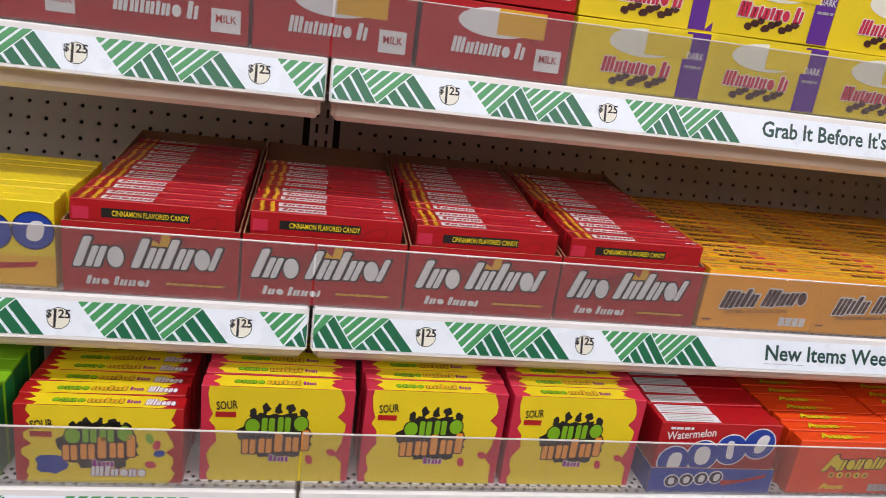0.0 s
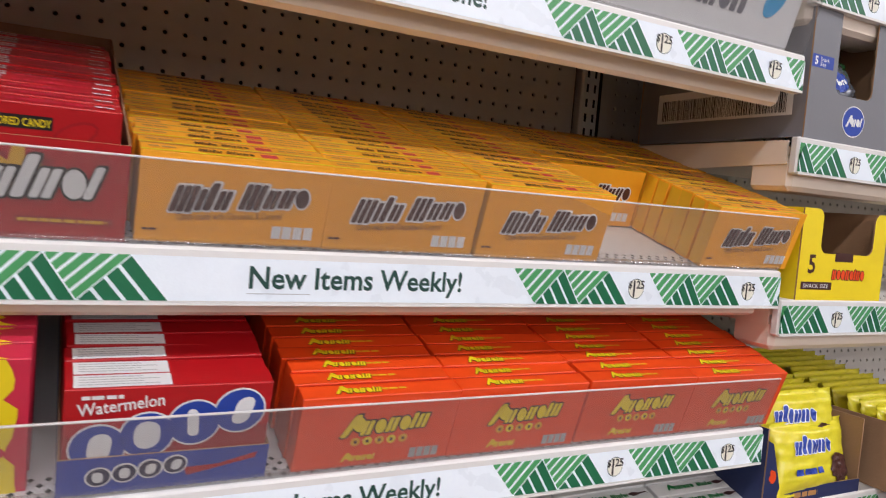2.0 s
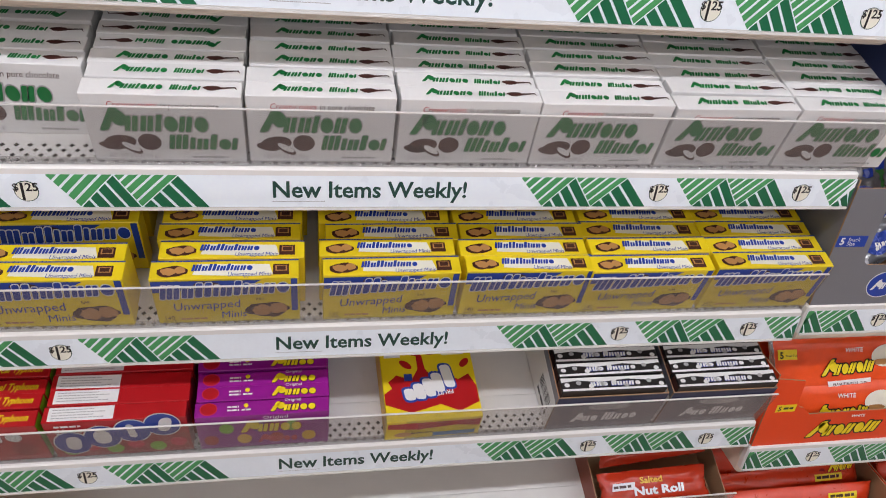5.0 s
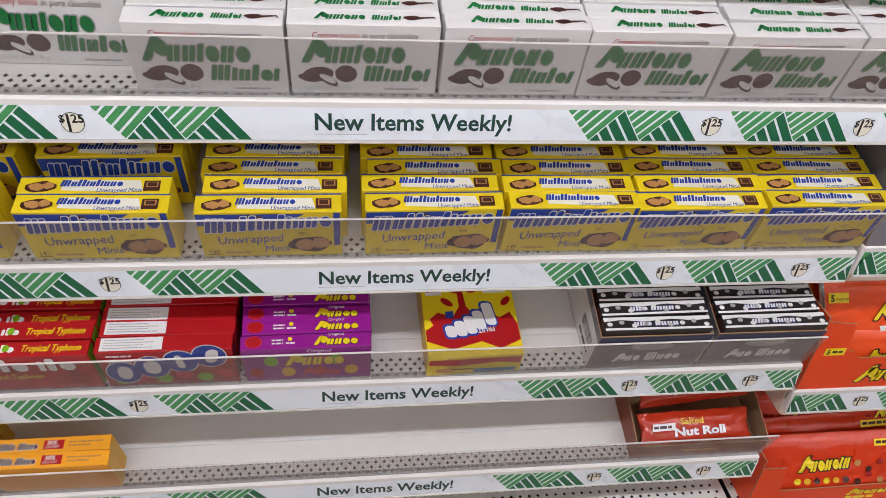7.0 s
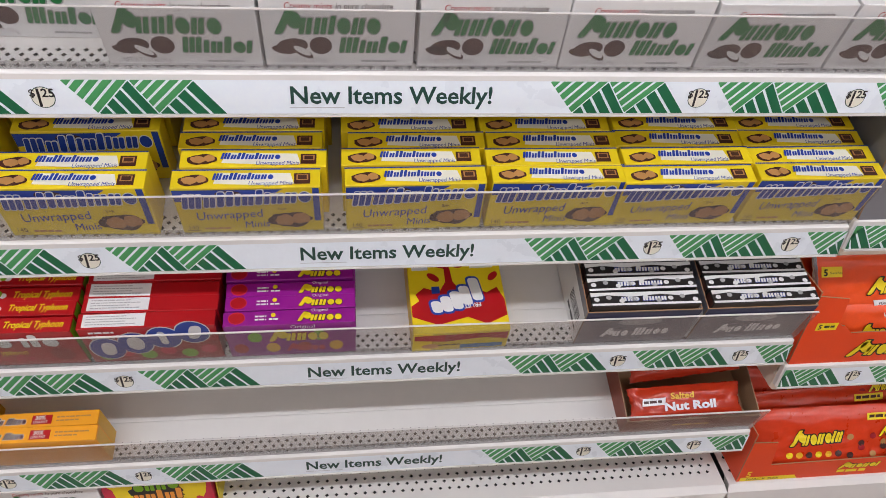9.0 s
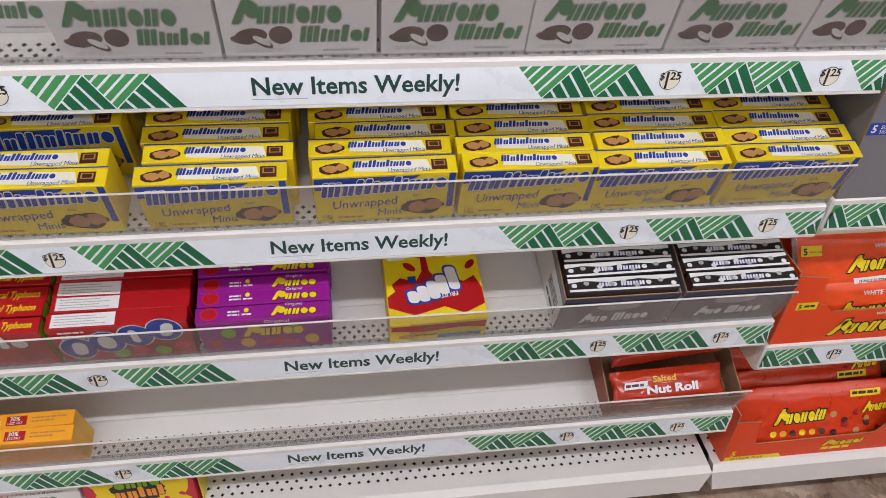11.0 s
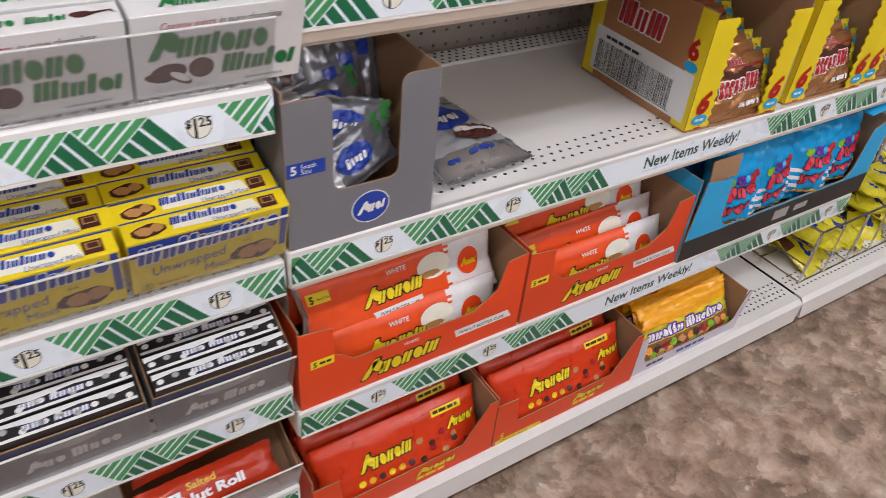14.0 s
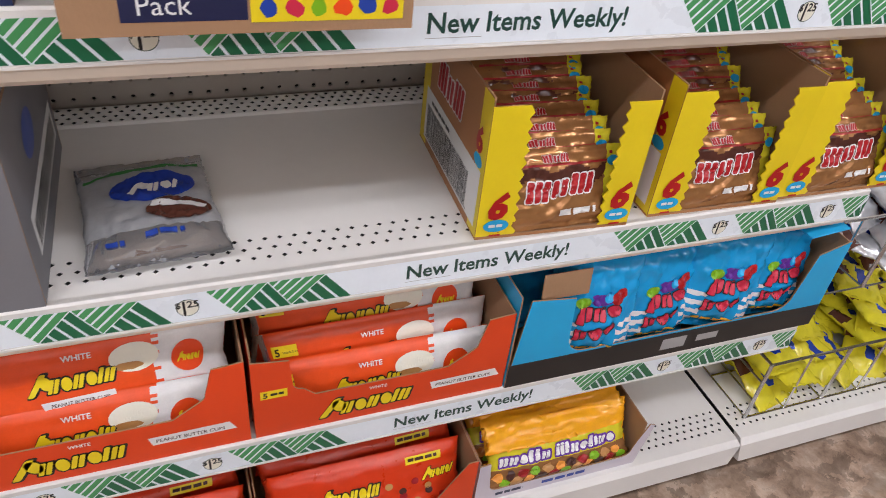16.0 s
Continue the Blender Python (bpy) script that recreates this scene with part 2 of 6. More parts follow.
class Art:
    """Flat print on a face: shapes in (u, v) metres, each on its layer of ink."""

    STEP = 0.00022

    def __init__(self):
        self.v, self.f, self.i, self.m = [], [], [], []

    def poly(self, pts, material, layer=1):
        k = len(self.v)
        self.v += [(x, y, layer) for x, y in pts]
        self.f.append(tuple(range(k, k + len(pts))))
        if material not in self.m:
            self.m.append(material)
        self.i.append(self.m.index(material))

    def rect(self, x0, y0, x1, y1, material, layer=1, shear=0.0):
        h = y1 - y0
        self.poly([(x0, y0), (x1, y0), (x1 + shear * h, y1), (x0 + shear * h, y1)], material, layer)

    def oval(self, x, y, rx, ry, material, layer=1, n=18, turn=0.0):
        c, s = math.cos(turn), math.sin(turn)
        self.poly([(x + c * rx * math.cos(a) - s * ry * math.sin(a), y + s * rx * math.cos(a) + c * ry * math.sin(a))
                   for a in (2 * math.pi * k / n for k in range(n))], material, layer)

    def splat(self, x, y, rx, ry, material, layer=1, n=22, seed=1, rough=0.35):
        rng = random.Random(seed)
        self.poly([(x + rx * r * math.cos(a), y + ry * r * math.sin(a))
                   for a, r in ((2 * math.pi * k / n, 1 - rough * rng.random()) for k in range(n))], material, layer)

    def words(self, s, x, y, size, material, layer=2, bold=0.0, width=None, shear=0.0, centre=False, turn=0.0):
        vs, fs = text_mesh(s, bold)
        if not vs:
            return
        w = max(p[0] for p in vs)
        sx = size if width is None else width / w
        ox = -w * sx / 2 if centre else 0
        c, sn = math.cos(turn), math.sin(turn)
        k = len(self.v)
        for px, py in vs:
            a, b = ox + px * sx + shear * py * size, py * size
            self.v.append((x + c * a - sn * b, y + sn * a + c * b, layer))
        if material not in self.m:
            self.m.append(material)
        for f in fs:
            self.f.append(tuple(k + q for q in f))
            self.i.append(self.m.index(material))

    def pill(self, x0, y0, x1, y1, material, layer, shear, grow=0.0, round_=0.45):
        """A rounded bar, sheared like slanted print."""
        x0, y0, x1, y1 = x0 - grow, y0 - grow, x1 + grow, y1 + grow
        r = round_ * min(x1 - x0, y1 - y0)
        pts = []
        for cx, cy, a0 in ((x1 - r, y1 - r, 0), (x0 + r, y1 - r, 90), (x0 + r, y0 + r, 180), (x1 - r, y0 + r, 270)):
            for k in range(4):
                t = math.radians(a0 + 30 * k)
                px, py = cx + r * math.cos(t), cy + r * math.sin(t)
                pts.append((px + shear * (py - y0), py))
        self.poly(pts, material, layer)

    def mark(self, code, x, y, width, height, fill, edge=None, ground=None, layer=2, shear=0.2, rise=0.0, fat=0.0):
        """A maker's mark as plain rounded bars and ovals: T tall bar, i short bar, o oval, n two bars, w three bars, S large sloping bar and oval."""
        wide = {"T": 0.60, "o": 0.92, "n": 0.90, "i": 0.46, "w": 1.45, "S": 1.5, " ": 0.45}
        unit, at = width / sum(wide[c] for c in code), x
        ring = 0.055 * height + fat
        for c in code:
            cw = wide[c] * unit
            base, g = y + rise * (at - x), cw * 0.05
            tall = height * {"T": 1.0, "S": 1.08, "w": 0.95, "i": 0.78}.get(c, 0.70)
            bars, ovals = [], []
            if c == "o":
                ovals.append((at + cw / 2 + shear * tall * 0.5, base + tall / 2, cw * 0.44, tall * 0.5, 0.0))
            elif c == "S":
                bars.append((at + g, at + cw * 0.38, shear + 0.35))
                ovals.append((at + cw * 0.66 + shear * tall, base + tall * 0.56, cw * 0.30, tall * 0.36, 0.5))
            elif c != " ":
                n = {"n": 2, "w": 3}.get(c, 1)
                step = (cw - 2 * g) / n
                bars += [(at + g + k * step, at + g + (k + 0.80) * step, shear) for k in range(n)]
            for x0, x1, sh in bars:
                if edge is not None:
                    self.pill(x0, base, x1, base + tall, edge, layer, sh, ring, 0.3)
                self.pill(x0, base, x1, base + tall, fill, layer + 1, sh, 0.0, 0.3)
            for cx, cy, rx, ry, turn in ovals:
                if edge is not None:
                    self.oval(cx, cy, rx + ring, ry + ring, edge, layer, 16, turn)
                self.oval(cx, cy, rx, ry, fill, layer + 1, 16, turn)
            at += cw

    def stretch(self, k):
        """Makes the whole print taller or lower."""
        self.v = [(x, y * k, a) for x, y, a in self.v]

    def facts(self, x, y, w, h, material, layer=2):
        """The row of small nutrition panels."""
        for k in range(4):
            self.rect(x + k * w / 4, y, x + (k + 0.86) * w / 4, y + h, material, layer)

    def fine(self, x, y, w, h, material, layer=2, seed=3):
        """Writing too small to read: a broken bar."""
        rng, at = random.Random(seed), x
        while at < x + w:
            step = min(rng.uniform(0.3, 1.0) * h * 5, x + w - at)
            self.rect(at, y, at + step * 0.85, y + h, material, layer)
            at += step

    def bars(self, x, y, w, h, material, layer=2, seed=5):
        rng, at = random.Random(seed), x
        while at < x + w:
            b = rng.choice((0.0008, 0.0012, 0.002))
            self.rect(at, y, at + b, y + h, material, layer)
            at += b + rng.choice((0.0008, 0.0012, 0.0018))

    def mesh(self, name, place):
        """place: a pose whose x, y are the print's u, v and whose z is the way out of the face."""
        return mesh_from(name, [tuple(place @ Vector((x, y, 0.0002 + a * self.STEP))) for x, y, a in self.v], self.f, self.m, self.i)


FRONT = Matrix(((1, 0, 0, 0), (0, 0, -1, 0), (0, 1, 0, 0), (0, 0, 0, 1)))  # u to x, v to z, out towards -y


def TOPP(h):
    return Matrix.Translation((0, 0, h))


def SIDE_L(x):
    """The face that looks to -x: u runs from back to front."""
    return Matrix(((0, 0, -1, x), (-1, 0, 0, 0), (0, 1, 0, 0), (0, 0, 0, 1)))


class Kind:
    """A thing built once: its body and its prints, stamped at many poses on shared meshes."""

    def __init__(self, name, label, category, body, parts=(), group=""):
        self.a = (name, label, category, body, parts, group)

    def at(self, m, skip=()):
        name, label, category, body, parts, group = self.a
        panels = ()
        if isinstance(body, list):
            body, panels = body[0][1], body[1:]
        ob = tagged(new(name, body), label, category, group)
        ob.matrix_basis = m
        for pname, pmesh in panels:
            part(pname, pmesh, ob)
        for pname, pmesh, plabel in parts:
            if pname not in skip:
                part(pname, pmesh, ob, plabel)
        return ob


def carton_body(name, w, t, h, material, side=None, bevel=0.0007):
    """A closed carton: front at y=0, t deep, on z=0, centred on x, with folded flap lines on its ends."""
    s = Solid()
    s.box(-w / 2, w / 2, 0, t, 0, h, material, bevel)
    if side is not None:
        for e in (-1, 1):
            x = e * (w / 2 + 0.0003)
            s.face([(x, t * 0.06, h * 0.03), (x, t * 0.94, h * 0.03), (x, t * 0.94, h * 0.97), (x, t * 0.06, h * 0.97)][::e], side)
    return s.mesh(name)


def sheet(outline, thick, outer, inner, place):
    """One card panel: outline in (x, y), its near side outer, its far side inner."""
    s = Solid()
    n = len(outline)
    hi = [place @ Vector((x, y, thick)) for x, y in outline]
    lo = [place @ Vector((x, y, 0)) for x, y in outline]
    k = len(s.v)
    s.v += [tuple(p) for p in hi + lo]
    s.f += [tuple(range(n)), tuple(range(2 * n - 1, n - 1, -1))]
    s.i += [s.slot(outer), s.slot(inner)]
    for a in range(n):
        b = (a + 1) % n
        s.f.append((n + a, n + b, b, a))
        s.i.append(s.slot(BOARD))
    return s.mesh("panel")


def card_case(w, d, outline, side, h_back, outer, inner, wall):
    """An open card case as separate panels: floor, front cut to an outline, two sides (given as (y, z)), back."""
    front = Matrix(((1, 0, 0, 0), (0, 0, -1, wall), (0, 1, 0, 0), (0, 0, 0, 1)))
    rear = Matrix(((-1, 0, 0, 0), (0, 0, 1, d - wall), (0, 1, 0, 0), (0, 0, 0, 1)))
    left = Matrix(((0, 0, -1, -w / 2 + wall), (-1, 0, 0, 0), (0, 1, 0, 0), (0, 0, 0, 1)))
    right = Matrix(((0, 0, 1, w / 2 - wall), (1, 0, 0, 0), (0, 1, 0, 0), (0, 0, 0, 1)))
    floor_me = Solid().box(-w / 2 + wall, w / 2 - wall, wall, d - wall, 0, wall, inner).mesh("floor_panel")
    return [("floor_panel", floor_me), ("front_panel", sheet(outline, wall, outer, inner, front)),
            ("back_panel", sheet([(-w / 2, 0), (w / 2, 0), (w / 2, h_back), (-w / 2, h_back)], wall, outer, inner, rear)),
            ("side_panel", sheet([(-y, z) for y, z in side][::-1], wall, outer, inner, left)), ("side_panel", sheet(side, wall, outer, inner, right))]


def tray_body(w, d, h_front, h_back, material, inner=None, wall=0.0016):
    """An open tray of card with sloped sides."""
    return card_case(w, d, [(-w / 2, 0), (w / 2, 0), (w / 2, h_front), (-w / 2, h_front)],
                     [(wall, 0), (d - wall, 0), (d - wall, h_back), (wall, h_front)], h_back, material, inner or BOARD, wall)


def bag_shape(u, v, w, h, thick, off, side, crimp, wrinkle):
    """A spot of a creased pouch: x, y, z for u and v from 0 to 1."""
    e = max(0.0, min(1.0, (v - crimp) / 0.16, (1 - crimp - v) / 0.16))
    dome = max(math.sin(math.pi * u), 0.0) ** 0.45 * (math.sin(e * math.pi / 2) ** 0.8)
    p = Vector((u * 9, v * 9, side * 3)) + off
    cr = noise.noise(p) * 0.45 + (0.22 - abs(noise.noise(p * 1.9))) * 0.9 + noise.noise(p * 6.1) * 0.14
    z = thick * 0.5 * dome * (1 + 0.55 * wrinkle * cr) + 0.0004
    edge_in = 0.03 * w * (1 - math.sin(math.pi * u)) * (1 - abs(2 * v - 1))
    ripple = 0.0012 * math.sin(v * 260) if (v < crimp or v > 1 - crimp) else 0
    x = (u - 0.5) * w + (edge_in if u < 0.5 else -edge_in) + 0.004 * cr * wrinkle * (1 - dome)
    return x, (v - 0.5) * h + 0.003 * cr * wrinkle * (1 - dome), thick * 0.5 + side * z + ripple + 0.003 * wrinkle * cr * (1 - dome)


def bag_offset(seed):
    rng = random.Random(seed)
    return Vector((rng.uniform(0, 50), rng.uniform(0, 50), rng.uniform(0, 50)))


def bag_print(art, w, h, thick, crimp, seed, wrinkle, nx, ny):
    """Print that follows the swell and the creases of a pouch: large shapes are cut fine first."""
    off = bag_offset(seed)
    bm = bmesh.new()
    vs = [bm.verts.new(v) for v in art.v]
    for f, m in zip(art.f, art.i):
        try:
            bm.faces.new([vs[q] for q in f]).material_index = m
        except ValueError:
            pass
    bmesh.ops.triangulate(bm, faces=list(bm.faces))
    for _ in range(4):
        long = [e for e in bm.edges if (e.verts[0].co - e.verts[1].co).length > 0.0045]
        if not long:
            break
        bmesh.ops.subdivide_edges(bm, edges=long, cuts=1)
        bmesh.ops.triangulate(bm, faces=[f for f in bm.faces if len(f.verts) > 3])
    for v in bm.verts:
        x, y, layer = v.co
        u, t = min(max(x / w + 0.5, 0.01), 0.99) * nx, min(max(y / h + 0.5, 0.01), 0.99) * ny
        i, j = int(u), int(t)
        corner = [Vector(bag_shape((i + a) / nx, (j + b) / ny, w, h, thick, off, 1, crimp, wrinkle)) for b in (0, 1) for a in (0, 1)]
        low, high = corner[0].lerp(corner[1], u - i), corner[2].lerp(corner[3], u - i)
        v.co = low.lerp(high, t - j) + Vector((0, 0, 0.0012 + layer * max(Art.STEP, 0.00035)))
    me = bpy.data.meshes.new("label_print")
    bm.to_mesh(me)
    bm.free()
    for m in art.m:
        me.materials.append(m)
    return me


def bag_mesh(name, w, h, thick, zone, mats, seed=1, nx=22, ny=26, crimp=0.06, wrinkle=1.0):
    """A sealed pouch lying on z=0 with crimped ends and creased film. zone(u, v) gives the material of a spot, u and v from 0 to 1."""
    off = bag_offset(seed)
    verts, faces, index = [], [], []
    for side in (1, -1):
        for j in range(ny + 1):
            for i in range(nx + 1):
                verts.append(bag_shape(i / nx, j / ny, w, h, thick, off, side, crimp, wrinkle))
    n = (nx + 1) * (ny + 1)
    for side in (0, 1):
        for j in range(ny):
            for i in range(nx):
                a = side * n + j * (nx + 1) + i
                f = (a, a + 1, a + nx + 2, a + nx + 1)
                faces.append(f if side == 0 else f[::-1])
                index.append(zone((i + 0.5) / nx, (j + 0.5) / ny) if side == 0 else 0)
    rim = [j * (nx + 1) for j in range(ny + 1)]
    for a, b in zip(rim, rim[1:]):
        faces += [(a, b, b + n, a + n), (a + nx, a + nx + n, b + nx + n, b + nx)]
        index += [0, 0]
    return mesh_from(name, verts, faces, mats, index, True)


# ---- the room ----
W = 1.219          # one shelving bay
BACK = 0.425       # face of the back panels

s = Solid()
s.box(-5, 8, -14, 2.0, -0.08, 0, floor_material())
tagged(new("floor", s.mesh("floor")), "brown marbled vinyl floor, lightly polished", "floor", kind="structure")
s = Solid()
s.box(-5, 8, -14, 2.0, 3.4, 3.5, mat("ceiling_tile", (0.78, 0.77, 0.74), 0.9, vary=0.05, scale=8))
tagged(new("ceiling", s.mesh("ceiling")), "off-white shop ceiling", "ceiling", kind="structure")
WALL = mat("wall_paint", (0.40, 0.39, 0.38), 0.8, vary=0.04, scale=3)
for nm, box in (("wall_north", (-5, 8, 2.0, 2.1)), ("wall_south", (-5, 8, -14.1, -14.0)), ("wall_west", (-5.1, -5, -14.1, 2.1)), ("wall_east", (8, 8.1, -14.1, 2.1))):
    s = Solid()
    s.box(*box, 0, 3.5, WALL)
    tagged(new(nm, s.mesh(nm)), "plain painted shop wall", "wall", kind="structure")

# unseen block, added to keep low-angle lamp light off the lower shelves
s = Solid()
s.box(-5, 8, -2.40, -2.30, 0, 1.45, mat("light_block_paint", (0.20, 0.18, 0.17), 0.7, vary=0.12, scale=3))
tagged(new("wall_aisle", s.mesh("wall_aisle")), "unseen plain block added across the aisle to cut low lamp light", "wall", kind="structure")

DIFFUSER = glow("tube_diffuser", (1.0, 0.97, 0.93), 6.0)
fix_body = Solid().box(-1.24, 1.24, -0.11, 0.11, 0.0, 0.10, WHITE, 0.01).mesh("fixture_body")
fix_diff = Solid().box(-1.2, 1.2, -0.085, 0.085, -0.006, -0.001, DIFFUSER).mesh("fixture_diffuser")
for lx in (-3.0, 0.0, 3.0, 6.0):
    for ly, share in ROWS_OF_LIGHT:
        ob = tagged(new("ceiling_light", fix_body), "long white ceiling tube light, lit", "ceiling light", "ceiling tube lights")
        ob.matrix_basis = pose(lx, ly, 3.3)
        part("diffuser", fix_diff, ob, "glowing white diffuser")


# ---- shelving ----
def perforated(x0, x1, y0, y1, rows, pitch, r, material, shape, depth=0.004, stagger=True):
    """A sheet with real holes in rows; shape 4 is a diamond, its inner shade painted black, 8 a round hole."""
    s = Solid()
    rh = (y1 - y0) / rows
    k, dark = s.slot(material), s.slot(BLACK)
    for row in range(rows):
        a, b = y0 + row * rh, y0 + (row + 1) * rh
        n = int((x1 - x0) / pitch) - 1
        start = x0 + ((x1 - x0) - n * pitch) / 2 + (pitch / 2 if stagger and row % 2 else 0) - (pitch / 4 if stagger else 0)
        s.face([(x0, a, 0), (start, a, 0), (start, b, 0), (x0, b, 0)], material)
        s.face([(start + n * pitch, a, 0), (x1, a, 0), (x1, b, 0), (start + n * pitch, b, 0)], material)
        for c in range(n):
            cx, cy = start + (c + 0.5) * pitch, (a + b) / 2
            base = len(s.v)
            s.v += [(cx - pitch / 2, a, 0), (cx + pitch / 2, a, 0), (cx + pitch / 2, b, 0), (cx - pitch / 2, b, 0)]
            if shape == 4:
                ring = [(cx, cy - r), (cx + r, cy), (cx, cy + r), (cx - r, cy)]
                s.v += [(x, y, 0) for x, y in ring] + [(x, y, -depth) for x, y in ring]
                fs = []
                for q in range(4):
                    p = (q + 1) % 4
                    fs += [(base + q, base + p, base + 4 + q), (base + p, base + 4 + p, base + 4 + q),
                           (base + 4 + q, base + 4 + p, base + 8 + p, base + 8 + q)]
            else:
                ring = [(cx + r * math.cos(t), cy + r * math.sin(t)) for t in (math.pi * (2 * q - 5) / 8 for q in range(8))]
                s.v += [(x, y, 0) for x, y in ring] + [(x, y, -depth) for x, y in ring]
                fs = []
                for q in range(4):
                    p = (q + 1) % 4
                    h0, h1, h2 = base + 4 + 2 * q, base + 4 + 2 * q + 1, base + 4 + (2 * q + 2) % 8
                    fs += [(base + q, base + p, h1, h0), (base + p, h2, h1)]
                for q in range(8):
                    p = (q + 1) % 8
                    fs.append((base + 4 + q, base + 4 + p, base + 12 + p, base + 12 + q))
            s.f += fs
            # diamond hole walls take black in place of the shade inside
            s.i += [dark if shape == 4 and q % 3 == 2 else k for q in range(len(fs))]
    return s


def hatch(a, x0, h, clip0, clip1):
    """One block of the woven green pattern: light bands one way, dark bands the other, white lines between."""
    def cut(pts):
        for side, lim in ((1, clip0), (-1, clip1)):
            out = []
            for p, q in zip(pts, pts[1:] + pts[:1]):
                ip, iq = side * (p[0] - lim) >= 0, side * (q[0] - lim) >= 0
                if ip:
                    out.append(p)
                if ip != iq:
                    t = (lim - p[0]) / (q[0] - p[0])
                    out.append((lim, p[1] + t * (q[1] - p[1])))
            pts = out
            if not pts:
                break
        return pts

    def put(pts, m):
        pts = cut([(x0 + x * h, y * h) for x, y in pts])
        if len(pts) > 2:
            a.poly(pts, m, 1)

    gap = 0.055
    for top0, tip, top1, low1 in ((0.0, 0.80, 1.75, 2.40), (1.75, 2.40, 3.45, 4.25)):
        n = 5
        for k in range(n):  # light bands, leaning right, in the wedge that hangs from the top
            f0, f1 = k / n + gap / 2, (k + 1) / n - gap / 2
            def edge(f):
                return (top0 + f * (top1 - top0), 1.0), (top0 + f * (tip - top0), 1 - f)
            (u0, l0), (u1, l1) = edge(f0), edge(f1)
            put([l0, l1, u1, u0], GREEN_L)
        for k in range(4):  # dark bands, leaning left, in the wedge that stands on the bottom
            f0, f1 = k / 4 + gap / 2, (k + 1) / 4 - gap / 2
            def edge2(f):
                return (tip + f * (low1 - tip), 0.0), (tip + f * (top1 - tip), f)
            (b0, t0), (b1, t1) = edge2(f0), edge2(f1)
            put([b0, b1, t1, t0], GREEN_D)


STRIP_H = 0.036


def strip_art(words):
    a = Art()
    a.rect(-0.016, 0, W + 0.020, STRIP_H, PAPER, 0)
    for x in (-0.047, 0.137, 0.324, 0.802, 0.983, 1.164):
        hatch(a, x, STRIP_H, -0.010, W + 0.014)
    f, y = 0.88, STRIP_H * 0.49
    for x in (0.118, 0.305, 0.966, 1.147):
        a.oval(x, y, 0.0128 * f, 0.0128 * f, INK, 1, 24)
        a.oval(x, y, 0.0119 * f, 0.0119 * f, CREAM, 2, 24)
        a.words("$", x - 0.0138 * f, y + 0.0010 * f, 0.0125 * f, DARK, 3, 0.02)
        a.words("1", x - 0.0076 * f, y - 0.0096 * f, 0.0275 * f, DARK, 3, 0.05, width=0.0052 * f)
        a.words("25", x - 0.0006 * f, y + 0.0006 * f, 0.0140 * f, DARK, 3, 0.025, width=0.0135 * f)
    if words:
        wide = 0.2055 if words.startswith("New") else 0.238
        a.words(words, 0.5375 if words.startswith("New") else 0.502, 0.0112, 0.0265, INK, 1, 0.02, width=wide)
        if words.startswith("New"):
            a.rect(0.5375, 0.0062, 0.592, 0.0068, GREY, 1)
    return a


def strip_mesh(words, shift):
    """One strip, slid along its channel and cut to the shelf's width."""
    a = strip_art(words)
    a.v = [(min(max(x + shift, 0.004), W - 0.003), y, k) for x, y, k in a.v]
    return a.mesh("price_strip", FRONT)


NEW, GRAB = "New Items Weekly!", "Grab It Before It's Gone!"
DECK = 0.405


def deck_mesh(hole_rows):
    """A shelf top: punched bands at front and back, a shallow step behind the front band."""
    d = Solid()
    f0, f1, n, pitch, r = hole_rows
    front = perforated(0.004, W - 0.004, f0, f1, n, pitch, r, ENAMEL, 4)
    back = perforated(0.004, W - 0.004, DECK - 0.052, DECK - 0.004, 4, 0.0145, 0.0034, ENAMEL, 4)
    for band in (front, back):
        k = len(d.v)
        d.v += band.v
        d.f += [tuple(k + q for q in f) for f in band.f]
        d.i += [d.slot(band.m[q]) for q in band.i]
    # added black sheets below the holes stand in for the dark under the shelf
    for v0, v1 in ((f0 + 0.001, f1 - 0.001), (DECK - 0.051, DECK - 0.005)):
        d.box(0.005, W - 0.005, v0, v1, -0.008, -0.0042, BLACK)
    x0, x1, step = 0.004, W - 0.004, f1 + 0.028
    for v0, z0, v1, z1 in ((0.0, 0, f0, 0), (f1, 0, step, 0), (step, 0, step + 0.002, -0.0015), (step + 0.002, -0.0015, 0.215, -0.0015), (0.215, -0.0015, 0.2165, -0.003),
                           (0.2165, -0.003, DECK - 0.056, -0.003), (DECK - 0.056, -0.003, DECK - 0.052, 0)):
        d.face([(x0, v0, z0), (x1, v0, z0), (x1, v1, z1), (x0, v1, z1)], ENAMEL)
    return d.mesh("deck")


DECK_ME = deck_mesh((0.020, 0.068, 3, 0.0163, 0.0031))
TILT_DECK_ME = deck_mesh((0.003, 0.033, 4, 0.0128, 0.0029))
UNDER_ME = Solid().box(0.006, W - 0.006, 0.012, DECK, -0.022, -0.012, UNDERSIDE, 0.002).box(0.006, W - 0.006, 0.006, 0.07, -0.068, -0.022, UNDERSIDE, 0.006).mesh("underside")
lip = Solid()
lip.box(0.002, W - 0.002, 0.0, 0.012, -0.047, 0.0, ENAMEL, 0.0022)
lip.box(0.004, W - 0.004, -0.0022, 0.0, -0.047, -0.0445, ENAMEL)
LIP_ME = lip.mesh("front_lip")
side = Solid()
